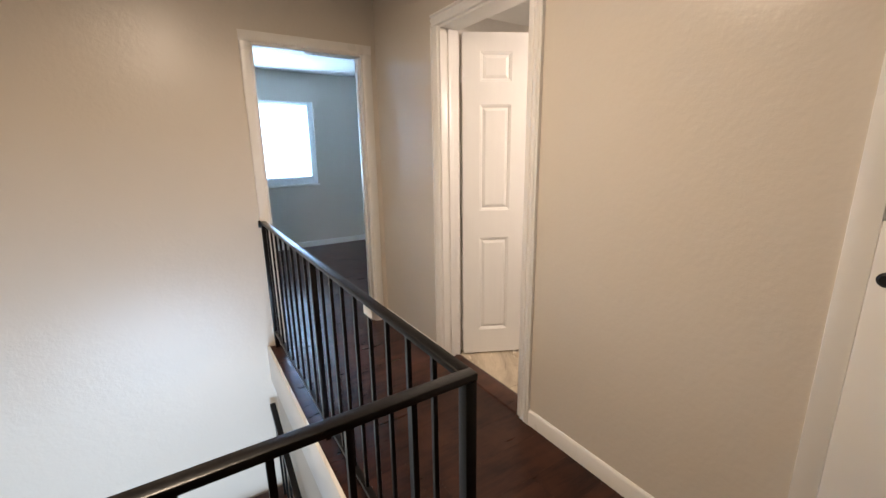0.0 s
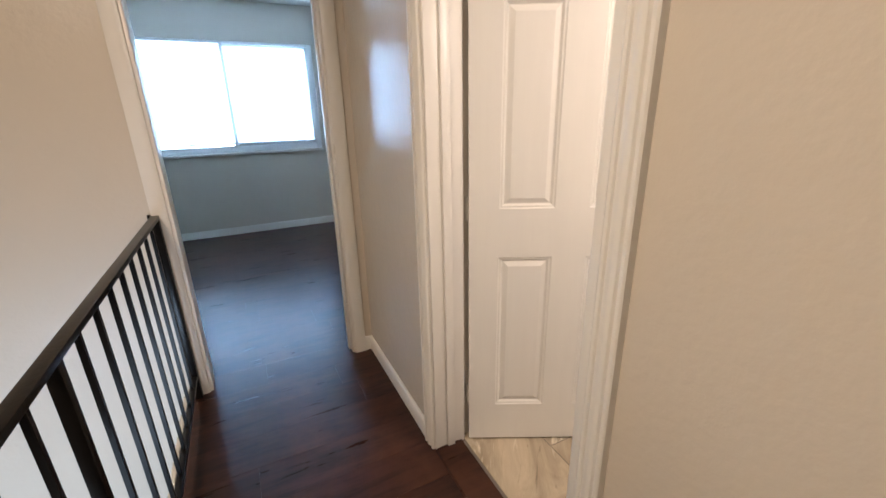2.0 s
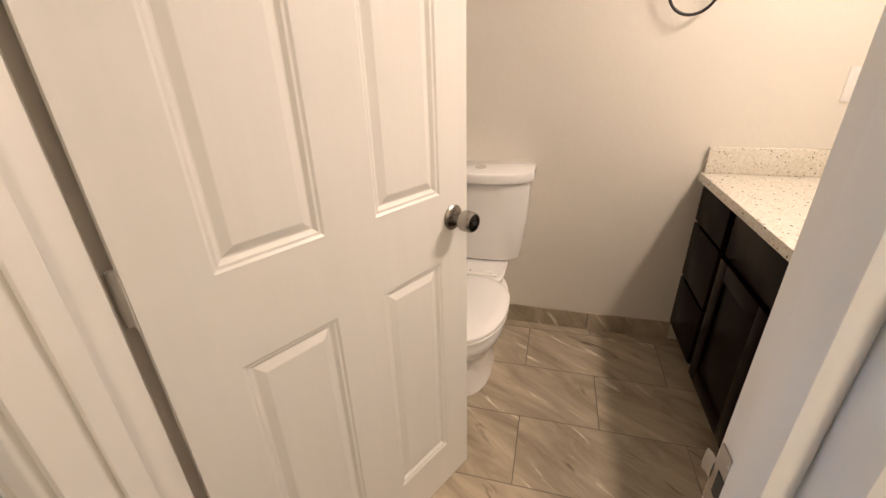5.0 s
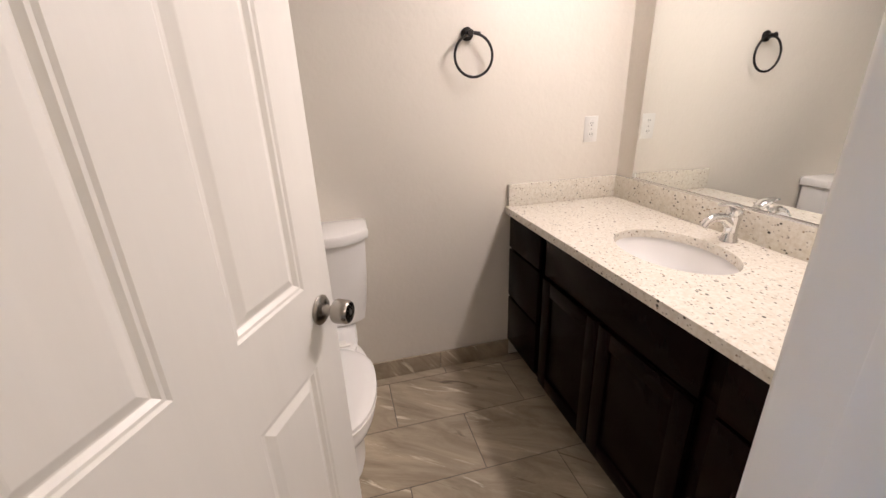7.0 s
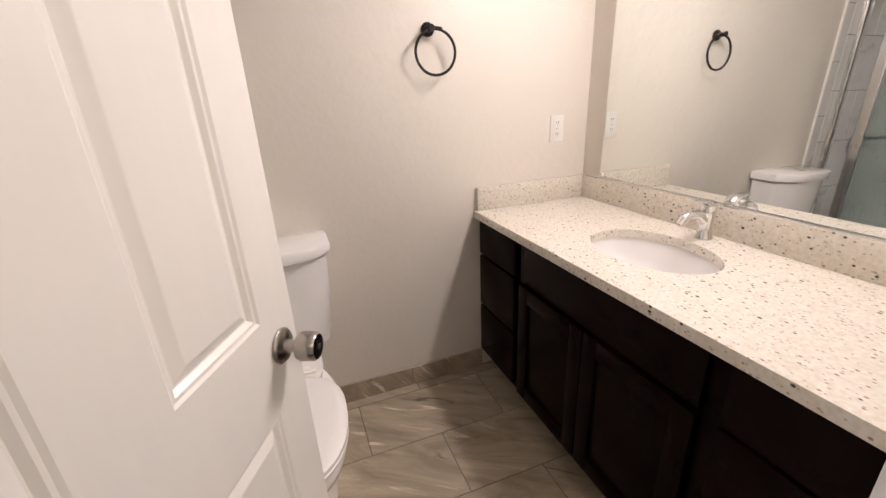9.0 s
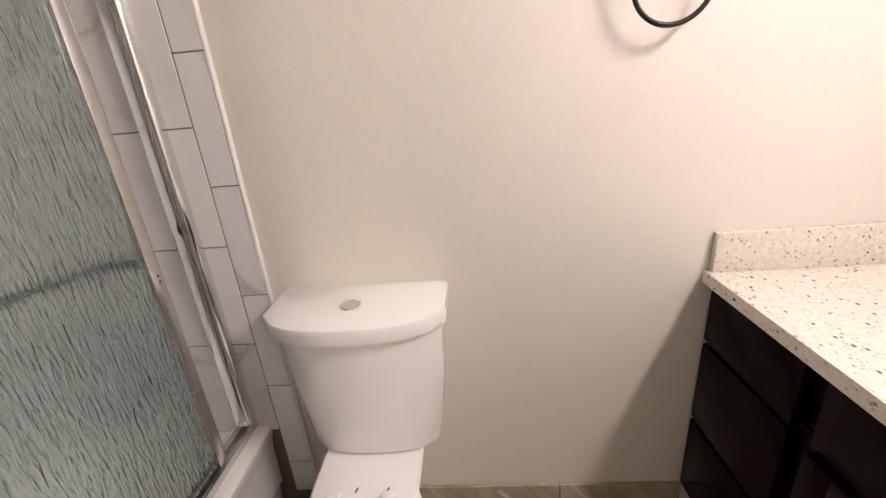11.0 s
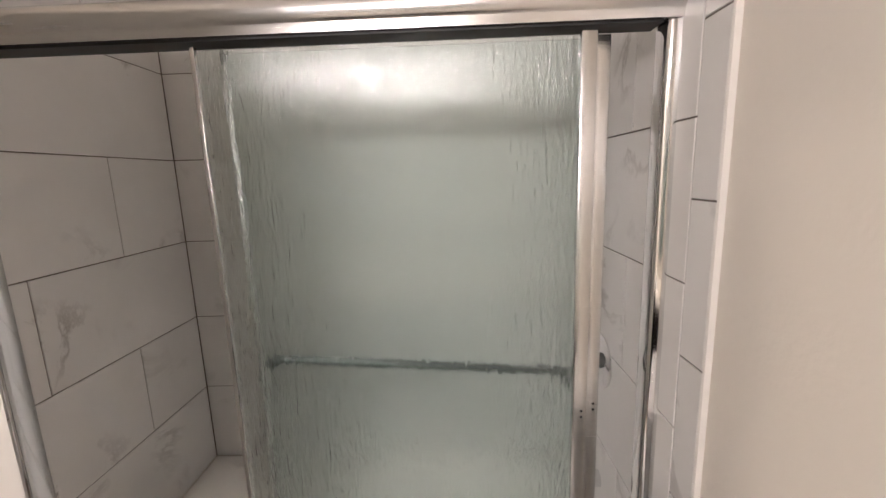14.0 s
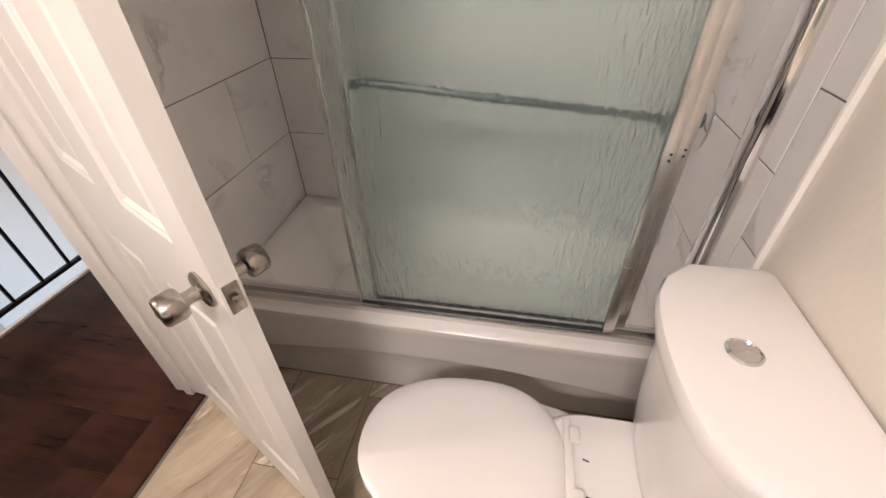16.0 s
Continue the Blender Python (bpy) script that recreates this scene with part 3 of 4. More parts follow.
part("face_stile", box(HW0 - 0.016, -0.26, 0, HW0 + 0.02, -0.2, CEILZ - 0.004, 0.003), TRIM, c)
for nm, z0, z1, zk in (("lower_door", 0.091, 1.2315, 1.10), ("upper_door", 1.2925, 2.2995, 1.40)):
    for y0, y1, yk in ((0.300, 0.7985, 0.765), (-0.199, 0.2985, -0.16)):
        d = part(nm, box(HW0 - 0.024, y0, z0, HW0 - 0.001, y1, z1, 0.004), TRIM, c)
        part("knob", lathe([(0.006, 0), (0.007, 0.012), (0.017, 0.018), (0.018, 0.026), (0.012, 0.031)], Matrix.Translation((HW0 - 0.024, yk, zk)) @ pose(0, 0, 0, 0, -90, 0), 20), KNOBBLACK, d, "round black knob")

# ---- hall ceiling lamp ----
hl = thing("ceiling_lamp", (-0.35, 1.75, CEILZ), "small flush round ceiling lamp, lit warm", "ceiling lamp")
part("trim_ring", ring_tube((-0.35, 1.75, CEILZ - 0.012), (1, 0, 0), (0, 1, 0), 0.15, 0.012, 36, 8), TRIM, hl)
part("lens", lathe([(0.14, CEILZ - 0.02), (0.14, CEILZ - 0.001)], Matrix.Translation((-0.35, 1.75, 0)), 32), glow("warm_lens", (1.0, 0.82, 0.6), 3.0), hl)

# ---- bathroom door ----
HX, HY = 1.200, 2.712
DW, DT, DZ0, DZ1 = 0.726, 0.035, 0.012, 2.09


def door_slab():
    """Six raised panels on both faces: each panel is a sloped moulding, a flat sunk ring and a raised field."""
    us, zs = [(0.108, 0.306), (0.428, 0.624)], [(0.185, 0.842), (1.024, 1.682), (1.815, 1.985)]
    bm = bmesh.new()
    cache = {}

    def v(u, d, z):
        k = (round(u, 4), round(d, 4), round(z, 4))
        if k not in cache:
            cache[k] = bm.verts.new((u, d, z))
        return cache[k]
    ucuts = [0] + [q for p in us for q in p] + [DW]
    zcuts = [DZ0] + [q for p in zs for q in p] + [DZ1]
    for face, s in ((0.0, 1), (DT, -1)):
        for i in range(len(ucuts) - 1):
            for k in range(len(zcuts) - 1):
                u0, u1, z0, z1 = ucuts[i], ucuts[i + 1], zcuts[k], zcuts[k + 1]
                if i % 2 == 1 and k % 2 == 1:
                    loops = []
                    for ins, dep in ((0, 0), (0.005, 0.0035), (0.010, 0.004), (0.017, 0.0105), (0.020, 0.0105), (0.036, 0.0035), (0.038, 0.003)):
                        f = face + s * dep
                        loops.append([v(u0 + ins, f, z0 + ins), v(u1 - ins, f, z0 + ins), v(u1 - ins, f, z1 - ins), v(u0 + ins, f, z1 - ins)])
                    for a, b in zip(loops, loops[1:]):
                        for q in range(4):
                            bm.faces.new((a[q], a[(q + 1) % 4], b[(q + 1) % 4], b[q]))
                    bm.faces.new(loops[-1])
                else:
                    bm.faces.new((v(u0, face, z0), v(u1, face, z0), v(u1, face, z1), v(u0, face, z1)))
    for u in (0, DW):
        for k in range(len(zcuts) - 1):
            bm.faces.new((v(u, 0, zcuts[k]), v(u, DT, zcuts[k]), v(u, DT, zcuts[k + 1]), v(u, 0, zcuts[k + 1])))
    for z in (DZ0, DZ1):
        for i in range(len(ucuts) - 1):
            bm.faces.new((v(ucuts[i], 0, z), v(ucuts[i + 1], 0, z), v(ucuts[i + 1], DT, z), v(ucuts[i], DT, z)))
    return bm


DOORM4 = pose(HX, HY, 0, 0, 0, math.degrees(math.atan2(-0.454, 0.891)))
dr = thing("door_1", (HX, HY, 0), "white six-panel bathroom door standing open inward", "door")
dr.matrix_basis = DOORM4


def dpart(name, bm, material, label="", parent=None, smooth=True):
    bm.transform(DOORM4)
    return part(name, bm, material, parent or dr, label, smooth)


dpart("door_leaf", door_slab(), DOORM, smooth=False)
KU, KZ = 0.668, 0.955
KNOB = [(0.032, 0), (0.033, 0.004), (0.029, 0.008), (0.013, 0.011), (0.011, 0.026), (0.013, 0.032), (0.024, 0.035), (0.027, 0.042), (0.0255, 0.066), (0.022, 0.070), (0.012, 0.071)]
for base, rx in ((-0.0005, 90), (DT + 0.0005, -90)):
    k = dpart("door_knob", lathe(KNOB, Matrix.Translation((KU, base, KZ)) @ pose(0, 0, 0, rx), 32), NICKEL, "brushed nickel round knob")
    dpart("keyhole", lathe([(0.006, 0.0711), (0.005, 0.0725)], Matrix.Translation((KU, base, KZ)) @ pose(0, 0, 0, rx), 14), DARKSLOT, "", k)
dpart("latch_plate", box(DW, 0.005, KZ - 0.029, DW + 0.0015, 0.03, KZ + 0.029, 0.0006), NICKEL, "brushed nickel latch plate")
dpart("latch_bolt", box(DW + 0.0016, 0.011, KZ - 0.008, DW + 0.011, 0.024, KZ + 0.008, 0.003), NICKEL)
for z in (KZ - 0.022, KZ + 0.022):
    dpart("screw", lathe([(0.0035, 0), (0.003, 0.0008)], Matrix.Translation((DW + 0.0015, 0.0175, z)) @ pose(0, 0, 0, 0, 90), 10), NICKEL)
for z in (0.22, 1.02, 1.86):
    hg = dpart("hinge", lathe([(0.006, z - 0.045), (0.006, z + 0.045)], Matrix.Translation((-0.006, DT + 0.004, 0)), 12, bm=box(-0.002, DT * 0.2, z - 0.045, -0.0005, DT + 0.002, z + 0.045)), TRIM, "painted-over metal hinge")

# ---- vanity ----
VF, VT = 1.548, 0.825     # cabinet's front and top
v = thing("vanity_cabinet", (1.97, 1.25, 0), "espresso-stained vanity cabinet with doors and drawers", "vanity")
part("body", box(HW1 + 0.015, MIRW + 0.002, 0.105, BACK - 0.006, VF - 0.022, 0.66, 0.002), ESPRESSO, v)
part("upper_frame", box(HW1 + 0.015, VF - 0.06, 0.661, BACK - 0.006, VF - 0.022, VT, 0.002, bm=box(HW1 + 0.015, MIRW + 0.002, 0.661, HW1 + 0.035, VF - 0.061, VT, bm=box(BACK - 0.026, MIRW + 0.002, 0.661, BACK - 0.006, VF - 0.061, VT))), ESPRESSO, v)
part("toe_kick", box(HW1 + 0.015, MIRW + 0.1, 0.001, BACK - 0.006, VF - 0.075, 0.104), ESPRESSO, v)


def front_panel(name, x0, x1, z0, z1, shaker):
    bm = box(x0, VF - 0.0215, z0, x1, VF, z1, 0.003)
    o = part(name, bm, ESPRESSO, v)
    if shaker:
        w_ = 0.062
        for b_ in ((x0, z0, x0 + w_, z1), (x1 - w_, z0, x1, z1), (x0 + w_ + 0.0005, z0, x1 - w_ - 0.0005, z0 + w_), (x0 + w_ + 0.0005, z1 - w_, x1 - w_ - 0.0005, z1)):
            part("door_rail", box(b_[0], VF - 0.001, b_[1], b_[2], VF + 0.008, b_[3], 0.0025), ESPRESSO, o)
    return o


for x0, x1 in ((2.440, BACK - 0.010), (HW1 + 0.020, 1.555)):
    for z0, z1 in ((0.112, 0.372), (0.384, 0.640), (0.652, 0.815)):
        front_panel("drawer_front", x0, x1, z0, z1, False)
front_panel("false_front", 1.605, 2.388, 0.652, 0.815, False)
front_panel("cabinet_door", 2.002, 2.388, 0.112, 0.640, True)
front_panel("cabinet_door", 1.605, 1.996, 0.112, 0.640, True)

ct = thing("vanity_worktop", (1.97, 1.26, VT), "cream speckled quartz vanity top with undermount cutout", "worktop")
SX, SY, SA, SB = 2.040, 1.266, 0.222, 0.160
CX0, CX1, CY0, CY1, CZ0, CZ1 = HW1 + 0.014, BACK - 0.003, MIRW + 0.002, 1.572, VT + 0.001, 0.859
top = bmesh.new()
N = 64
per = []
for i in range(N):
    a = 2 * math.pi * (i + 0.5) / N
    dx, dy = math.cos(a), math.sin(a)
    t = min(((CX1 if dx > 0 else CX0) - SX) / dx if abs(dx) > 1e-6 else 9, ((CY1 if dy > 0 else CY0) - SY) / dy if abs(dy) > 1e-6 else 9)
    per.append((SX + dx * t, SY + dy * t))
for cx, cy in ((CX0, CY0), (CX0, CY1), (CX1, CY0), (CX1, CY1)):
    i = min(range(N), key=lambda q: (per[q][0] - cx) ** 2 + (per[q][1] - cy) ** 2)
    per[i] = (cx, cy)
inner = [(SX + SA * math.cos(2 * math.pi * (i + 0.5) / N), SY + SB * math.sin(2 * math.pi * (i + 0.5) / N)) for i in range(N)]
rings = [[(x, y, CZ0) for x, y in inner], [(x, y, CZ1 - 0.003) for x, y in inner], [(SX + (x - SX) * 1.012, SY + (y - SY) * 1.012, CZ1) for x, y in inner], [(SX + (x - SX) * 0.999, SY + (y - SY) * 0.999, CZ1) for x, y in per], [(x, y, CZ1 - 0.003) for x, y in per], [(x, y, CZ0) for x, y in per], [(x, y, CZ0) for x, y in inner]]
part("slab", loft(rings, (False, False)), QUARTZ, ct)
part("backsplash", box(CX0, MIRW + 0.002, CZ1 + 0.0005, CX1 - 0.021, MIRW + 0.022, 0.966, 0.002), QUARTZ, ct)
part("side_splash", box(CX1 - 0.020, MIRW + 0.002, CZ1 + 0.0005, CX1, 1.560, 0.966, 0.002), QUARTZ, ct)
bs = thing("wash_basin", (SX, SY, VT - 0.12), "white oval undermount ceramic basin", "basin")
br = []
for k, (f, z) in enumerate(((1.10, VT - 0.001), (1.03, VT - 0.0012), (1.00, VT - 0.012), (0.96, VT - 0.05), (0.84, VT - 0.095), (0.6, VT - 0.125), (0.3, VT - 0.137), (0.10, VT - 0.14))):
    br.append([(SX + SA * f * math.cos(2 * math.pi * i / 48), SY + SB * f * math.sin(2 * math.pi * i / 48), z) for i in range(48)])
part("bowl", loft(br, (False, True)), CERAMIC, bs)
part("drain", lathe([(0.022, VT - 0.139), (0.022, VT - 0.136), (0.012, VT - 0.137)], Matrix.Translation((SX, SY, 0)), 24), CHROME, bs, "chrome drain ring")

fx, fy = 2.035, 1.036
f = thing("basin_faucet", (fx, fy, CZ1), "chrome single-lever basin faucet", "faucet")
part("base", lathe([(0.029, 0.0005), (0.029, 0.006), (0.024, 0.014), (0.021, 0.04), (0.022, 0.07), (0.026, 0.088), (0.026, 0.105), (0.019, 0.118), (0.008, 0.123)], Matrix.Translation((fx, fy, CZ1)), 30), CHROME, f)
part("spout", tube([(fx, fy + 0.012, CZ1 + 0.066), (fx, fy + 0.05, CZ1 + 0.092), (fx, fy + 0.085, CZ1 + 0.095), (fx, fy + 0.112, CZ1 + 0.083), (fx, fy + 0.125, CZ1 + 0.066)], [0.018, 0.0165, 0.015, 0.0145, 0.014], 16), CHROME, f)
part("lever", loft([[(fx + w_ * c_, y, z + h_ * s_) for c_, s_ in [(math.cos(2 * math.pi * q / 14), math.sin(2 * math.pi * q / 14)) for q in range(14)]] for y, z, w_, h_ in ((fy - 0.024, CZ1 + 0.110, 0.016, 0.010), (fy - 0.006, CZ1 + 0.124, 0.022, 0.013), (fy + 0.022, CZ1 + 0.134, 0.021, 0.010), (fy + 0.05, CZ1 + 0.138, 0.016, 0.006), (fy + 0.068, CZ1 + 0.136, 0.010, 0.004))]), CHROME, f)

mr = thing("wall_mirror", (2.0, MIRW, 0.975), "large frameless wall mirror above the vanity", "mirror")
mg = box(HW1 + 0.06, 0, 0, 2.632, 0.005, 0.955, 0.0008, 1)
mg.transform(pose(0, MIRW + 0.011, 0.977, 0.52))
part("glass", mg, MIRROR, mr, smooth=False)
part("channel", box(HW1 + 0.06, MIRW + 0.001, 0.9665, 2.632, MIRW + 0.020, 0.9765, 0.001), ALU, mr)
part("clip", box(2.612, MIRW + 0.0165, 0.977, 2.630, MIRW + 0.0205, 0.993, 0.001), PLASTIC, mr)

vl = thing("vanity_lamp", (1.95, MIRW, 2.17), "long bathroom wall lamp above the mirror, lit", "wall lamp")
part("back_plate", box(1.53, MIRW + 0.001, 2.11, 2.37, MIRW + 0.03, 2.23, 0.006), NICKEL, vl)
part("shade", box(1.56, MIRW + 0.031, 2.13, 2.34, MIRW + 0.11, 2.215, 0.015, 3), glow("lamp_opal", (1.0, 0.86, 0.72), 2.5), vl, "glowing opal glass shade")

# ---- towel ring and outlet ----
tr = thing("towel_ring", (BACK, 1.755, 1.606), "dark bronze towel ring on the wall", "towel ring")
part("rosette", lathe([(0.026, 0), (0.026, 0.008), (0.020, 0.013), (0.012, 0.016), (0.011, 0.045), (0.014, 0.05), (0.012, 0.055)], Matrix.Translation((BACK - 0.0005, 1.755, 1.606)) @ pose(0, 0, 0, 0, -90), 26), BRONZE, tr)
part("arm", tube([(BACK - 0.045, 1.755, 1.606), (BACK - 0.045, 1.735, 1.606), (BACK - 0.045, 1.712, 1.603)], 0.007, 10), BRONZE, tr)
part("ring", ring_tube((BACK - 0.045, 1.740, 1.522), (0, 1, 0), (0.0, 0, 1), 0.081, 0.0055), BRONZE, tr)

ou = thing("wall_outlet", (BACK, 1.137, 1.197), "white duplex power outlet above the splash", "outlet")
part("cover_plate", box(BACK - 0.006, 1.101, 1.137, BACK - 0.0005, 1.173, 1.257, 0.0025), PLASTIC, ou)
for z in (1.172, 1.222):
    sk = part("socket", lathe([(0.017, 0), (0.0165, 0.0015)], Matrix.Translation((BACK - 0.006, 1.137, z)) @ pose(0, 0, 0, 0, -90), 24), PLASTIC, ou)
    for dy, dz, hh in ((-0.006, 0.003, 0.005), (0.006, 0.003, 0.004), (0.0, -0.008, 0.0022)):
        # Dark bars sit proud of the socket as the shade of its slots
        part("slot", box(BACK - 0.0082, 1.137 + dy - 0.0011, z + dz - hh, BACK - 0.0076, 1.137 + dy + 0.0011, z + dz + hh), DARKSLOT, sk)
part("screw", lathe([(0.003, 0), (0.0025, 0.0008)], Matrix.Translation((BACK - 0.006, 1.137, 1.197)) @ pose(0, 0, 0, 0, -90), 10), NICKEL, ou)

# ---- toilet ----
TY = 2.482
to = thing("toilet", (2.4, TY, 0), "white two-piece toilet with closed seat", "toilet")


def oval(xc, yc, z, a_front, a_back, b, n=40, p=2.3):
    """An egg-shaped ring: the front points towards -x."""
    pts = []
    for i in range(n):
        t = 2 * math.pi * i / n
        c_, s_ = math.cos(t), math.sin(t)
        a = a_back if c_ > 0 else a_front
        pts.append((xc + a * math.copysign(abs(c_) ** (2 / p), c_), yc + b * math.copysign(abs(s_) ** (2 / p), s_), z))
    return pts


part("bowl", loft([oval(2.36, TY, 0.001, 0.215, 0.27, 0.115), oval(2.36, TY, 0.03, 0.210, 0.27, 0.110), oval(2.37, TY, 0.12, 0.20, 0.26, 0.102), oval(2.35, TY, 0.20, 0.23, 0.27, 0.115), oval(2.30, TY, 0.28, 0.27, 0.30, 0.150), oval(2.26, TY, 0.34, 0.285, 0.34, 0.175), oval(2.25, TY, 0.375, 0.288, 0.36, 0.182), oval(2.25, TY, 0.395, 0.284, 0.36, 0.180), oval(2.25, TY, 0.400, 0.270, 0.34, 0.165)]), CERAMIC, to)
part("rear_deck", loft([oval(2.56, TY, 0.30, 0.15, 0.16, 0.105, p=4), oval(2.56, TY, 0.36, 0.16, 0.17, 0.125, p=4), oval(2.56, TY, 0.425, 0.165, 0.175, 0.140, p=4), oval(2.56, TY, 0.435, 0.155, 0.165, 0.132, p=4)]), CERAMIC, to)
part("seat", loft([oval(2.24, TY, 0.402, 0.272, 0.19, 0.178), oval(2.24, TY, 0.404, 0.282, 0.20, 0.187), oval(2.24, TY, 0.416, 0.284, 0.20, 0.189), oval(2.24, TY, 0.420, 0.278, 0.195, 0.184)]), PLASTIC, to)
part("seat_lid", loft([oval(2.24, TY, 0.4225, 0.280, 0.20, 0.185), oval(2.24, TY, 0.425, 0.285, 0.20, 0.190), oval(2.24, TY, 0.436, 0.284, 0.20, 0.189), oval(2.24, TY, 0.443, 0.272, 0.192, 0.178), oval(2.24, TY, 0.447, 0.235, 0.17, 0.145), oval(2.24, TY, 0.448, 0.12, 0.09, 0.07)]), CERAMIC, to, "closed glossy white seat lid")
part("hinge_bar", box(2.436, TY - 0.11, 0.436, 2.456, TY + 0.11, 0.446, 0.004), PLASTIC, to)
for y in (TY - 0.072, TY + 0.072):
    part("hinge_cap", box(2.448, y - 0.02, 0.4355, 2.474, y + 0.02, 0.450, 0.005), PLASTIC, to)
for y in (TY + 0.02, TY - 0.06):
    part("bolt_slot", tube([(2.478, y, 0.4352), (2.492, y - 0.004, 0.4355)], 0.0018, 6), DARKSLOT, to)


TKY = TY - 0.008


def tank_ring(z, x0, b, bow, r=0.05, x1=2.757, n=11):
    """Flat back at x1, bowed front, rounded corners."""
    pts = [(x1, TKY - b + 0.012, z), (x1, TKY + b - 0.012, z), (x1 - 0.012, TKY + b, z), (x1 - 0.05, TKY + b, z)]
    for i in range(n):
        s_ = 1 - 2 * i / (n - 1)
        y = TKY + s_ * (b - 0.002)
        e = abs(s_) ** 6
        pts.append((x0 - bow * (1 - s_ * s_) + r * e, y, z))
    pts += [(x1 - 0.05, TKY - b, z), (x1 - 0.012, TKY - b, z)]
    return pts


tk = part("tank", loft([tank_ring(0.436, 2.62, 0.160, 0.012, 0.03), tank_ring(0.445, 2.608, 0.176, 0.018, 0.03), tank_ring(0.52, 2.596, 0.192, 0.026), tank_ring(0.65, 2.586, 0.205, 0.030), tank_ring(0.815, 2.578, 0.214, 0.034), tank_ring(0.828, 2.578, 0.214, 0.034)]), CERAMIC, to)
ld = part("tank_lid", loft([tank_ring(0.829, 2.572, 0.222, 0.038, 0.05, 2.762), tank_ring(0.832, 2.566, 0.228, 0.040, 0.05, 2.764), tank_ring(0.862, 2.562, 0.231, 0.042, 0.05, 2.765), tank_ring(0.873, 2.566, 0.228, 0.041, 0.05, 2.763), tank_ring(0.879, 2.578, 0.217, 0.038, 0.05, 2.755)]), CERAMIC, to)
bt = part("flush_button", lathe([(0.027, 0.8785), (0.027, 0.881), (0.0235, 0.8835), (0.0215, 0.881)], Matrix.Translation((2.632, TY, 0)), 30), CHROME, to, "chrome dual flush button")
part("button_half", box(-0.020, -0.0006, 0.8812, 0.020, 0.0006, 0.8825, bm=lathe([(0.0205, 0.8795), (0.0200, 0.8818)], None, 26)), CHROME, bt).matrix_parent_inverse = Matrix.Identity(4)
bt.children[0].matrix_basis = Matrix.Translation((2.632, TY, 0))
hs = thing("supply_hose", (2.72, 2.66, 0.15), "braided steel water hose with shutoff valve", "hose")
part("hose", tube([(2.68 + 0.03 * math.sin(a * 0.9), 2.655 + 0.045 * math.cos(a), 0.20 + 0.05 * math.sin(a)) for a in [0.5 * i for i in range(12)]] + [(2.69, 2.62, 0.33), (2.69, 2.60, 0.43)], 0.006, 8), HOSE, hs)
part("valve", lathe([(0.022, 0), (0.022, 0.004), (0.009, 0.006), (0.009, 0.04), (0.013, 0.042), (0.013, 0.058)], Matrix.Translation((BACK - 0.011, 2.70, 0.155)) @ pose(0, 0, 0, 0, -90), 18), CHROME, hs)

# ---- bathtub ----
tb = thing("bathtub", (2.0, 3.25, 0), "white enamel alcove bathtub with sculpted apron", "bathtub")
T0, T1, TZ = TUBL + 0.001, BACK - 0.001, 0.392
apron = bmesh.new()
NA = 30
cols = []
for i in range(NA + 1):
    s_ = i / NA
    x = T0 + (T1 - T0) * s_
    arch = 0.125 + 0.075 * math.sin(math.pi * s_)
    prof = [(2.895, 0.001), (2.893, arch * 0.55), (2.890, arch), (2.884, arch + 0.012), (2.876, arch + 0.02), (2.872, 0.30), (2.866, 0.345), (2.860, 0.365), (2.861, 0.382), (2.869, TZ - 0.002), (2.882, TZ), (2.975, TZ), (2.990, TZ - 0.006), (3.0, TZ - 0.02)]
    cols.append([apron.verts.new((x, y, z)) for y, z in prof])
for a, b in zip(cols, cols[1:]):
    for k in range(len(a) - 1):
        apron.faces.new((a[k], b[k], b[k + 1], a[k + 1]))
part("apron", apron, TUBM, tb)


def rrect(x0, x1, y0, y1, z, r, n=8):
    pts = []
    for cx, cy, a in ((x1 - r, y1 - r, 0), (x0 + r, y1 - r, 90), (x0 + r, y0 + r, 180), (x1 - r, y0 + r, 270)):
        pts += [(cx + r * math.cos(radians(a + 90 * i / n)), cy + r * math.sin(radians(a + 90 * i / n)), z) for i in range(n + 1)]
    return pts


part("basin", loft([rrect(T0, T1, 2.999, TUBB - 0.001, TZ - 0.021, 0.003), rrect(T0 + 0.02, T1 - 0.02, 3.0, TUBB - 0.02, TZ - 0.021, 0.02), rrect(T0 + 0.07, T1 - 0.07, 3.006, TUBB - 0.06, TZ - 0.03, 0.08), rrect(T0 + 0.10, T1 - 0.08, 3.015, TUBB - 0.075, TZ - 0.06, 0.09), rrect(T0 + 0.16, T1 - 0.10, 3.03, TUBB - 0.09, 0.16, 0.11), rrect(T0 + 0.22, T1 - 0.14, 3.06, TUBB - 0.12, 0.095, 0.11), rrect(T0 + 0.34, T1 - 0.24, 3.13, TUBB - 0.19, 0.085, 0.1)], (False, True)), TUBM, tb)
part("drain", lathe([(0.032, 0.0855), (0.032, 0.089), (0.02, 0.0895)], Matrix.Translation((2.46, 3.30, 0)), 24), CHROME, tb, "chrome tub drain")

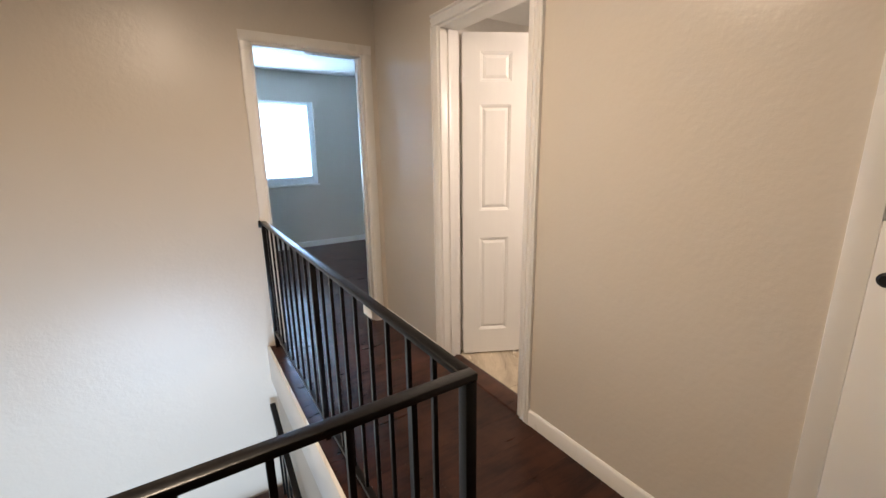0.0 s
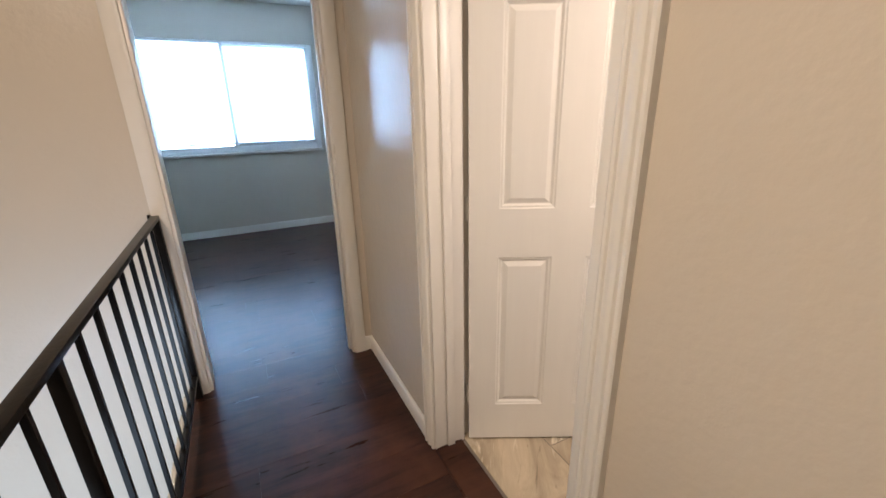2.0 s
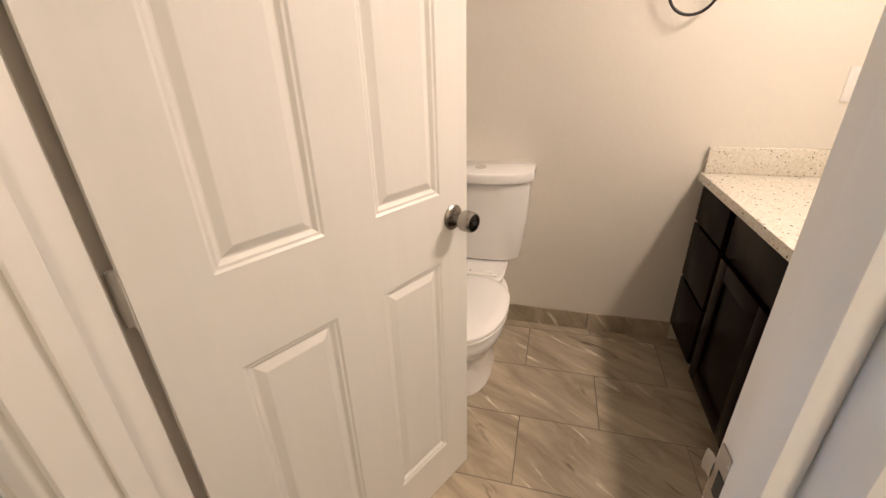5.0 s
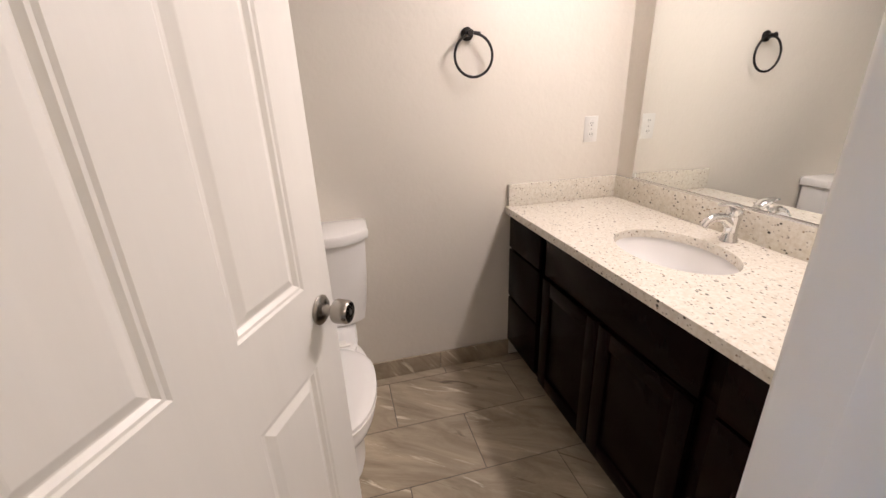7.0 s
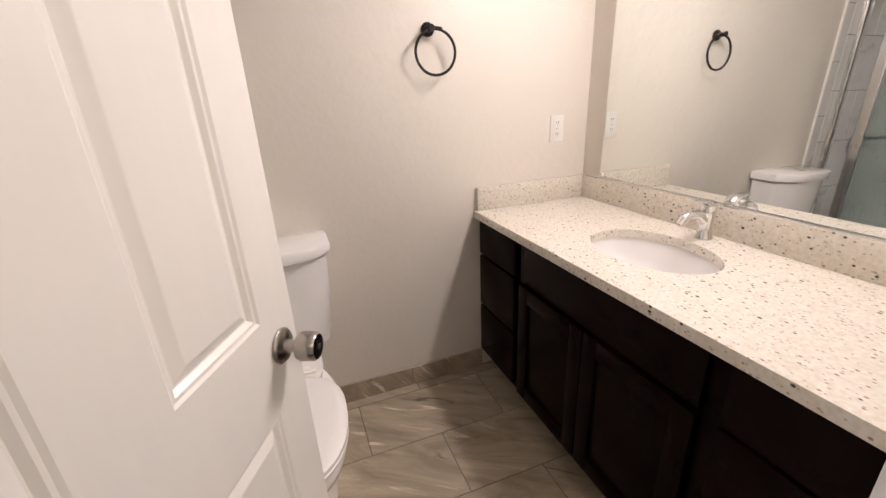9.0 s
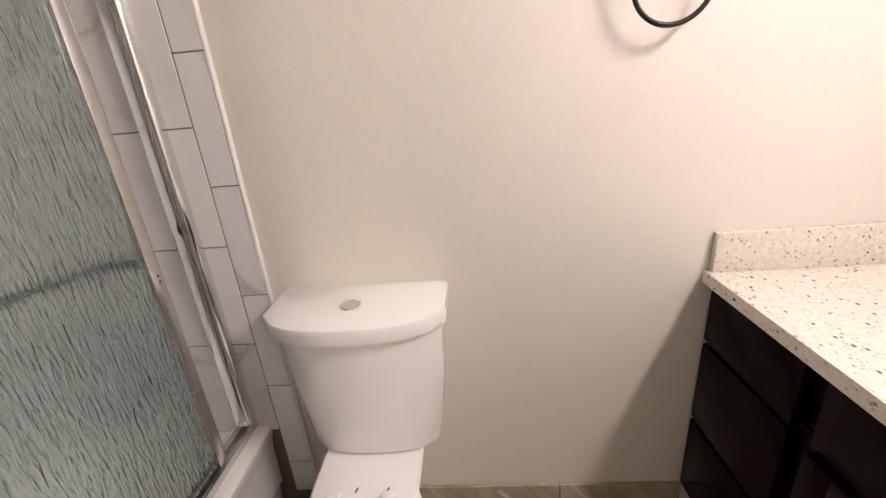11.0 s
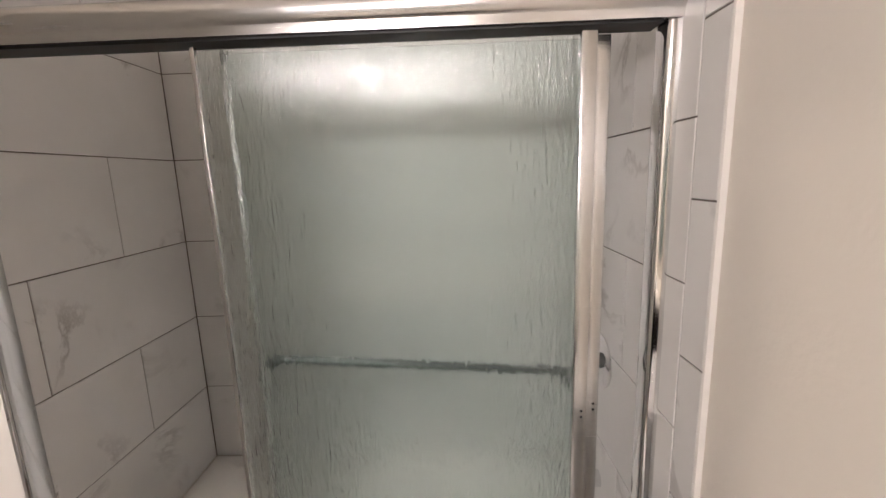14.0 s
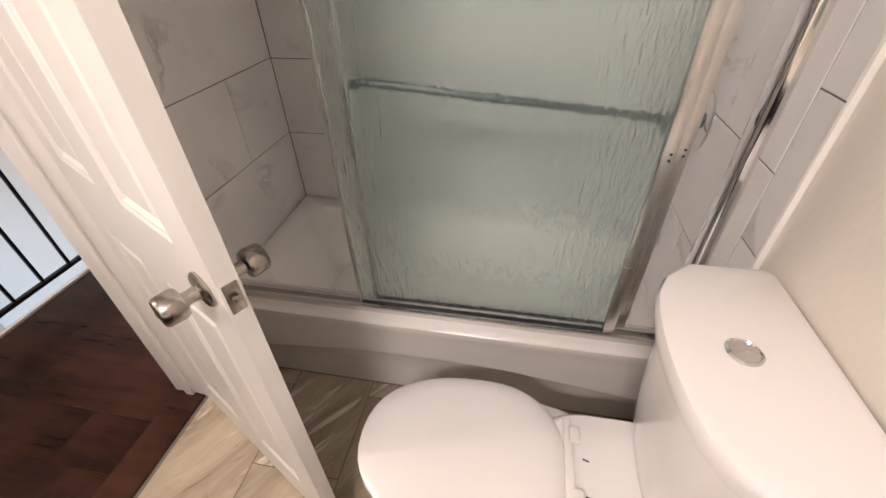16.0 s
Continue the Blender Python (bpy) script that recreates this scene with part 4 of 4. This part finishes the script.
# ---- shower enclosure ----
sh = thing("shower_enclosure", (2.0, 2.93, TZ), "sliding rain-glass tub enclosure with aluminium frame", "shower door")
HDR = [(2.895, 1.824), (2.895, 1.842), (2.889, 1.848), (2.886, 1.866), (2.889, 1.884), (2.895, 1.892), (2.91, 1.898), (2.965, 1.898), (2.965, 1.824)]
part("header", loft([[(x, y, z) for y, z in HDR] for x in (T0 + 0.004, T1 - 0.009)]), ALU, sh)
# Solid black strip below the header; no groove is cut
part("header_groove", box(T0 + 0.01, 2.903, 1.8185, T1 - 0.045, 2.958, 1.8235), RUBBER, sh)
part("bottom_track", box(T0 + 0.004, 2.9095, TZ + 0.0005, T1 - 0.009, 2.965, TZ + 0.012, 0.002), ALU, sh)
part("track_lip", box(T0 + 0.004, 2.902, TZ + 0.0005, T1 - 0.009, 2.909, TZ + 0.026, 0.002), ALU, sh)
part("track_guide", box(T0 + 0.004, 2.934, TZ + 0.0125, T1 - 0.009, 2.938, TZ + 0.024, 0.001), ALU, sh)


def wall_jamb(xw, out, depth):
    """A bowed upright channel against a tiled wall; out is the way into the room."""
    arc = [(xw + out * depth * math.sin(math.pi * q / 10) ** 0.45, 2.931 - 0.031 * math.cos(math.pi * q / 10)) for q in range(11)]
    return part("wall_jamb", loft([[(x, y, z) for x, y in arc] for z in (TZ + 0.027, 1.823)]), CHROME, sh, "polished chrome wall jamb")


wall_jamb(T0 + 0.0003, 1, 0.012)
wall_jamb(T1 - 0.0105, -1, 0.030)
for nm, y, x0, x1 in (("outer_panel", 2.918, 1.795, 2.603), ("inner_panel", 2.948, 1.842, 2.640)):
    g = part(nm, box(x0 + 0.004, y - 0.0025, TZ + 0.03, x1 - 0.004, y + 0.0025, 1.806), RAIN, sh, "textured greenish rain glass pane", smooth=False)
    g.visible_shadow = False
    part("stile", box(x1 - 0.032, y - 0.010, TZ + 0.028, x1, y + 0.010, 1.812, 0.003), ALU, g, "satin aluminium edge frame")
    part("stile", box(x0, y - 0.007, TZ + 0.028, x0 + 0.010, y + 0.007, 1.812, 0.002), ALU, g)
    part("bottom_edge", box(x0 + 0.0105, y - 0.007, TZ + 0.028, x1 - 0.0325, y + 0.007, TZ + 0.036, 0.002), RUBBER, g)
    for z in (0.99, 1.005):
        part("screw", lathe([(0.0032, 0), (0.0026, 0.0008)], Matrix.Translation((x1 - 0.012, y - 0.0102, z)) @ pose(0, 0, 0, 90), 8), RUBBER, g)
tbx = thing("shower_towel_bar", (2.2, 2.985, 1.10), "dark metal towel bar behind the glass panel", "towel bar")
part("bar", tube([(1.868, 2.982, 1.116), (2.595, 3.045, 1.035)], 0.010, 12), DARKBAR, tbx)
for x, y, z in ((1.872, 2.983, 1.116), (2.590, 3.045, 1.0355)):
    part("bracket", tube([(x, 2.952, z), (x, y, z)], 0.013, 12), DARKBAR, tbx)

va = thing("shower_valve", (BACK, 3.240, 0.968), "chrome round shower valve with lever", "shower valve")
part("escutcheon", lathe([(0.082, 0), (0.082, 0.004), (0.07, 0.010), (0.04, 0.014)], Matrix.Translation((BACK - 0.0115, 3.240, 0.968)) @ pose(0, 0, 0, 0, -90), 36), CHROME, va)
# Dark tone stands in for the dark glass a chrome handle would mirror
part("handle", lathe([(0.024, 0), (0.026, 0.02), (0.024, 0.045), (0.015, 0.05)], Matrix.Translation((BACK - 0.026, 3.240, 0.968)) @ pose(0, 0, 0, 0, -90), 24), DARKBAR, va)
part("lever", tube([(BACK - 0.06, 3.240, 0.968), (BACK - 0.068, 3.21, 0.955), (BACK - 0.070, 3.185, 0.945)], [0.010, 0.008, 0.006], 12), CHROME, va)
sp_ = thing("tub_spout", (BACK, 3.23, 0.56), "chrome tub filler spout", "tub spout")
part("spout", tube([(BACK - 0.0115, 3.23, 0.565), (BACK - 0.06, 3.23, 0.565), (BACK - 0.11, 3.23, 0.56), (BACK - 0.135, 3.23, 0.545)], [0.026, 0.025, 0.023, 0.02], 18), CHROME, sp_)
part("diverter", lathe([(0.005, 0), (0.006, 0.016), (0.009, 0.018), (0.008, 0.026)], Matrix.Translation((BACK - 0.11, 3.23, 0.58)), 12), CHROME, sp_)

# ---- tiled and boarded surfaces: pieces ----
PIECES = {}


def piece(name, a, b, d, material, parent, m, cham=0.0012):
    """One tile or board, a x b wide and d thick, lying on its local z = 0, with its edges eased."""
    k = (name, round(a, 4), round(b, 4), round(d, 4))
    if k not in PIECES:
        me = bpy.data.meshes.new(name)
        c_ = cham
        vs = [(x, y, z) for z, i in ((0, 0), (d - c_, 0), (d, c_)) for x, y in ((i, i), (a - i, i), (a - i, b - i), (i, b - i))]
        fs = [(0, 1, 5, 4), (1, 2, 6, 5), (2, 3, 7, 6), (3, 0, 4, 7), (4, 5, 9, 8), (5, 6, 10, 9), (6, 7, 11, 10), (7, 4, 8, 11), (8, 9, 10, 11)]
        me.from_pydata(vs, [], fs)
        me.materials.append(material)
        PIECES[k] = me
    o = new(name, PIECES[k])
    o.parent = parent
    o.matrix_basis = m
    return o


def courses(u0, u1, step, start):
    """Cuts of one course: joints at start + k * step, clipped to u0..u1."""
    k0 = math.floor((u0 - start) / step)
    cuts = [u0] + [start + k * step for k in range(k0, k0 + 40) if u0 + 0.012 < start + k * step < u1 - 0.012] + [u1]
    return list(zip(cuts, cuts[1:]))


G = 0.0018
ZROWS = [TZ - 0.02, 0.70, 1.009, 1.320, 1.634, 1.946, 2.258, 2.34]


def tiled_wall(name, backing, frame_m, u0, u1, start, label, low=None):
    """frame_m maps (u, z, out) to the world."""
    wl = structure(name, backing, GROUT, label, "tiled wall")
    for i in range(len(ZROWS) - 1):
        z0, z1 = ZROWS[i], ZROWS[i + 1]
        for a, b in courses(u0, u1, 0.611, start + (0.3055 if i % 2 else 0)):
            piece("tile", b - a - 2 * G, z1 - z0 - 2 * G, 0.0075, MARBLE, wl, frame_m @ Matrix.Translation((a + G, z0 + G, 0)))
    return wl


ML = Matrix(((0, 0, 1, TUBL - 0.0075), (1, 0, 0, 0), (0, 1, 0, 0), (0, 0, 0, 1)))
MB = Matrix(((1, 0, 0, 0), (0, 0, -1, TUBB + 0.0075), (0, 1, 0, 0), (0, 0, 0, 1)))
MR = Matrix(((0, 0, -1, BACK - 0.0035), (1, 0, 0, 0), (0, 1, 0, 0), (0, 0, 0, 1)))
tiled_wall("wall_tile_foot", box(TUBL - 0.0105, TUBF - 0.02, TZ - 0.02, TUBL - 0.003, TUBB + 0.0075, 2.34), ML, TUBF - 0.02, TUBB, TUBB - 0.611, "white marbled tile wall at the tub's foot")
tiled_wall("wall_tile_back", box(TUBL - 0.003, TUBB + 0.003, TZ - 0.02, BACK - 0.009, TUBB + 0.0058, 2.34), MB, TUBL, BACK - 0.011, 1.835, "white marbled tile wall along the tub")
wr = tiled_wall("wall_tile_head", box(BACK - 0.0085, 2.752, 0.002, BACK - 0.001, TUBB + 0.003, 2.34), MR, 2.834, TUBB, 3.10, "white marbled tile wall at the tub's head")
for i in range(-1, 7):
    z0, z1 = max(0.1, 0.547 + 0.3125 * (i - 1)), min(2.34, 0.547 + 0.3125 * i)
    if z1 - z0 > 0.03:
        piece("tile", 2.834 - 2.756 - 2 * G, z1 - z0 - 2 * G, 0.0075, MARBLE, wr, MR @ Matrix.Translation((2.756 + G, z0 + G, 0)))
structure("tile_edge_trim", sweep_profile([(0, 0), (0.011, 0), (0.0125, 0.003), (0.011, 0.007), (0, 0.008)], (BACK - 0.0005, 2.756, 0.1), (BACK - 0.0005, 2.756, 2.345), (-1, 0, 0), (0, -1, 0)), TRIM, "white edge bead of the shower tile", "trim", True)
structure("wall_above_tub", box(TUBL, TUBB + 0.0078, 2.3405, BACK, FAR, CEILZ), WALLBATH, "cream painted strip above the shower tile", "wall")

bf = structure("floor_bath", box(HW1 + 0.004, MIRW, -0.2, BACK, TUBF + 0.02, -0.0015), GROUT, "taupe stone-look tile floor of the bathroom", "floor")
for k in range(-4, 4):
    x0, x1 = max(HW1 + 0.006, 2.10 + 0.305 * k), min(BACK - 0.001, 2.10 + 0.305 * (k + 1))
    if x1 - x0 < 0.02:
        continue
    for a, b in courses(MIRW + 0.002, TUBF + 0.008, 0.61, 1.912 if k % 2 == 0 else 2.217):
        piece("tile", x1 - x0 - 2 * G, b - a - 2 * G, 0.008, FTILE, bf, Matrix.Translation((x0 + G, a + G, -0.008)))
bb = structure("baseboard_bath", box(BACK - 0.002, VF + 0.001, 0.0005, BACK - 0.0005, 2.754, 0.099), GROUT, "taupe tile skirting at the wall's foot", "baseboard")
MS = Matrix(((0, 0, -1, BACK - 0.002), (1, 0, 0, 0), (0, 1, 0, 0), (0, 0, 0, 1)))
for a, b in courses(VF - 0.01, 2.752, 0.61, 1.93):
    piece("tile", b - a - 2 * G, 0.100, 0.009, FTILE, bb, MS @ Matrix.Translation((a + G, 0.0005, 0)))

hf = structure("floor", box(EDGE + 0.001, NEARY + 0.001, -0.0115, HW0 + 0.02, FAR + 0.12, -0.0085), DARKSLOT, "dark reddish-brown laminate floor of the landing", "floor")
bedf = structure("floor_bedroom", box(-1.6, FAR + 0.121, -0.0115, 3.0, BEDY, -0.0085), DARKSLOT, "dark brown laminate floor of the bedroom", "floor")


def planks(parent, x0, x1, y0, y1):
    n = 0
    for ya, yb in courses(y0, y1, 0.192, 0.10):
        n += 1
        for a, b in courses(x0, x1, 1.21, 0.37 + 0.43 * (n * 7 % 5)):
            piece("plank", b - a - 0.0002, yb - ya - 0.0003, 0.008, WOOD, parent, Matrix.Translation((a, ya, -0.0082)), 0.0002)


planks(hf, EDGE + 0.001, HW0, NEARY + 0.003, FAR + 0.12)
planks(hf, STL + 0.001, HW0, -1.0, NEARY)
planks(bedf, -1.6, 3.0, FAR + 0.121, BEDY)
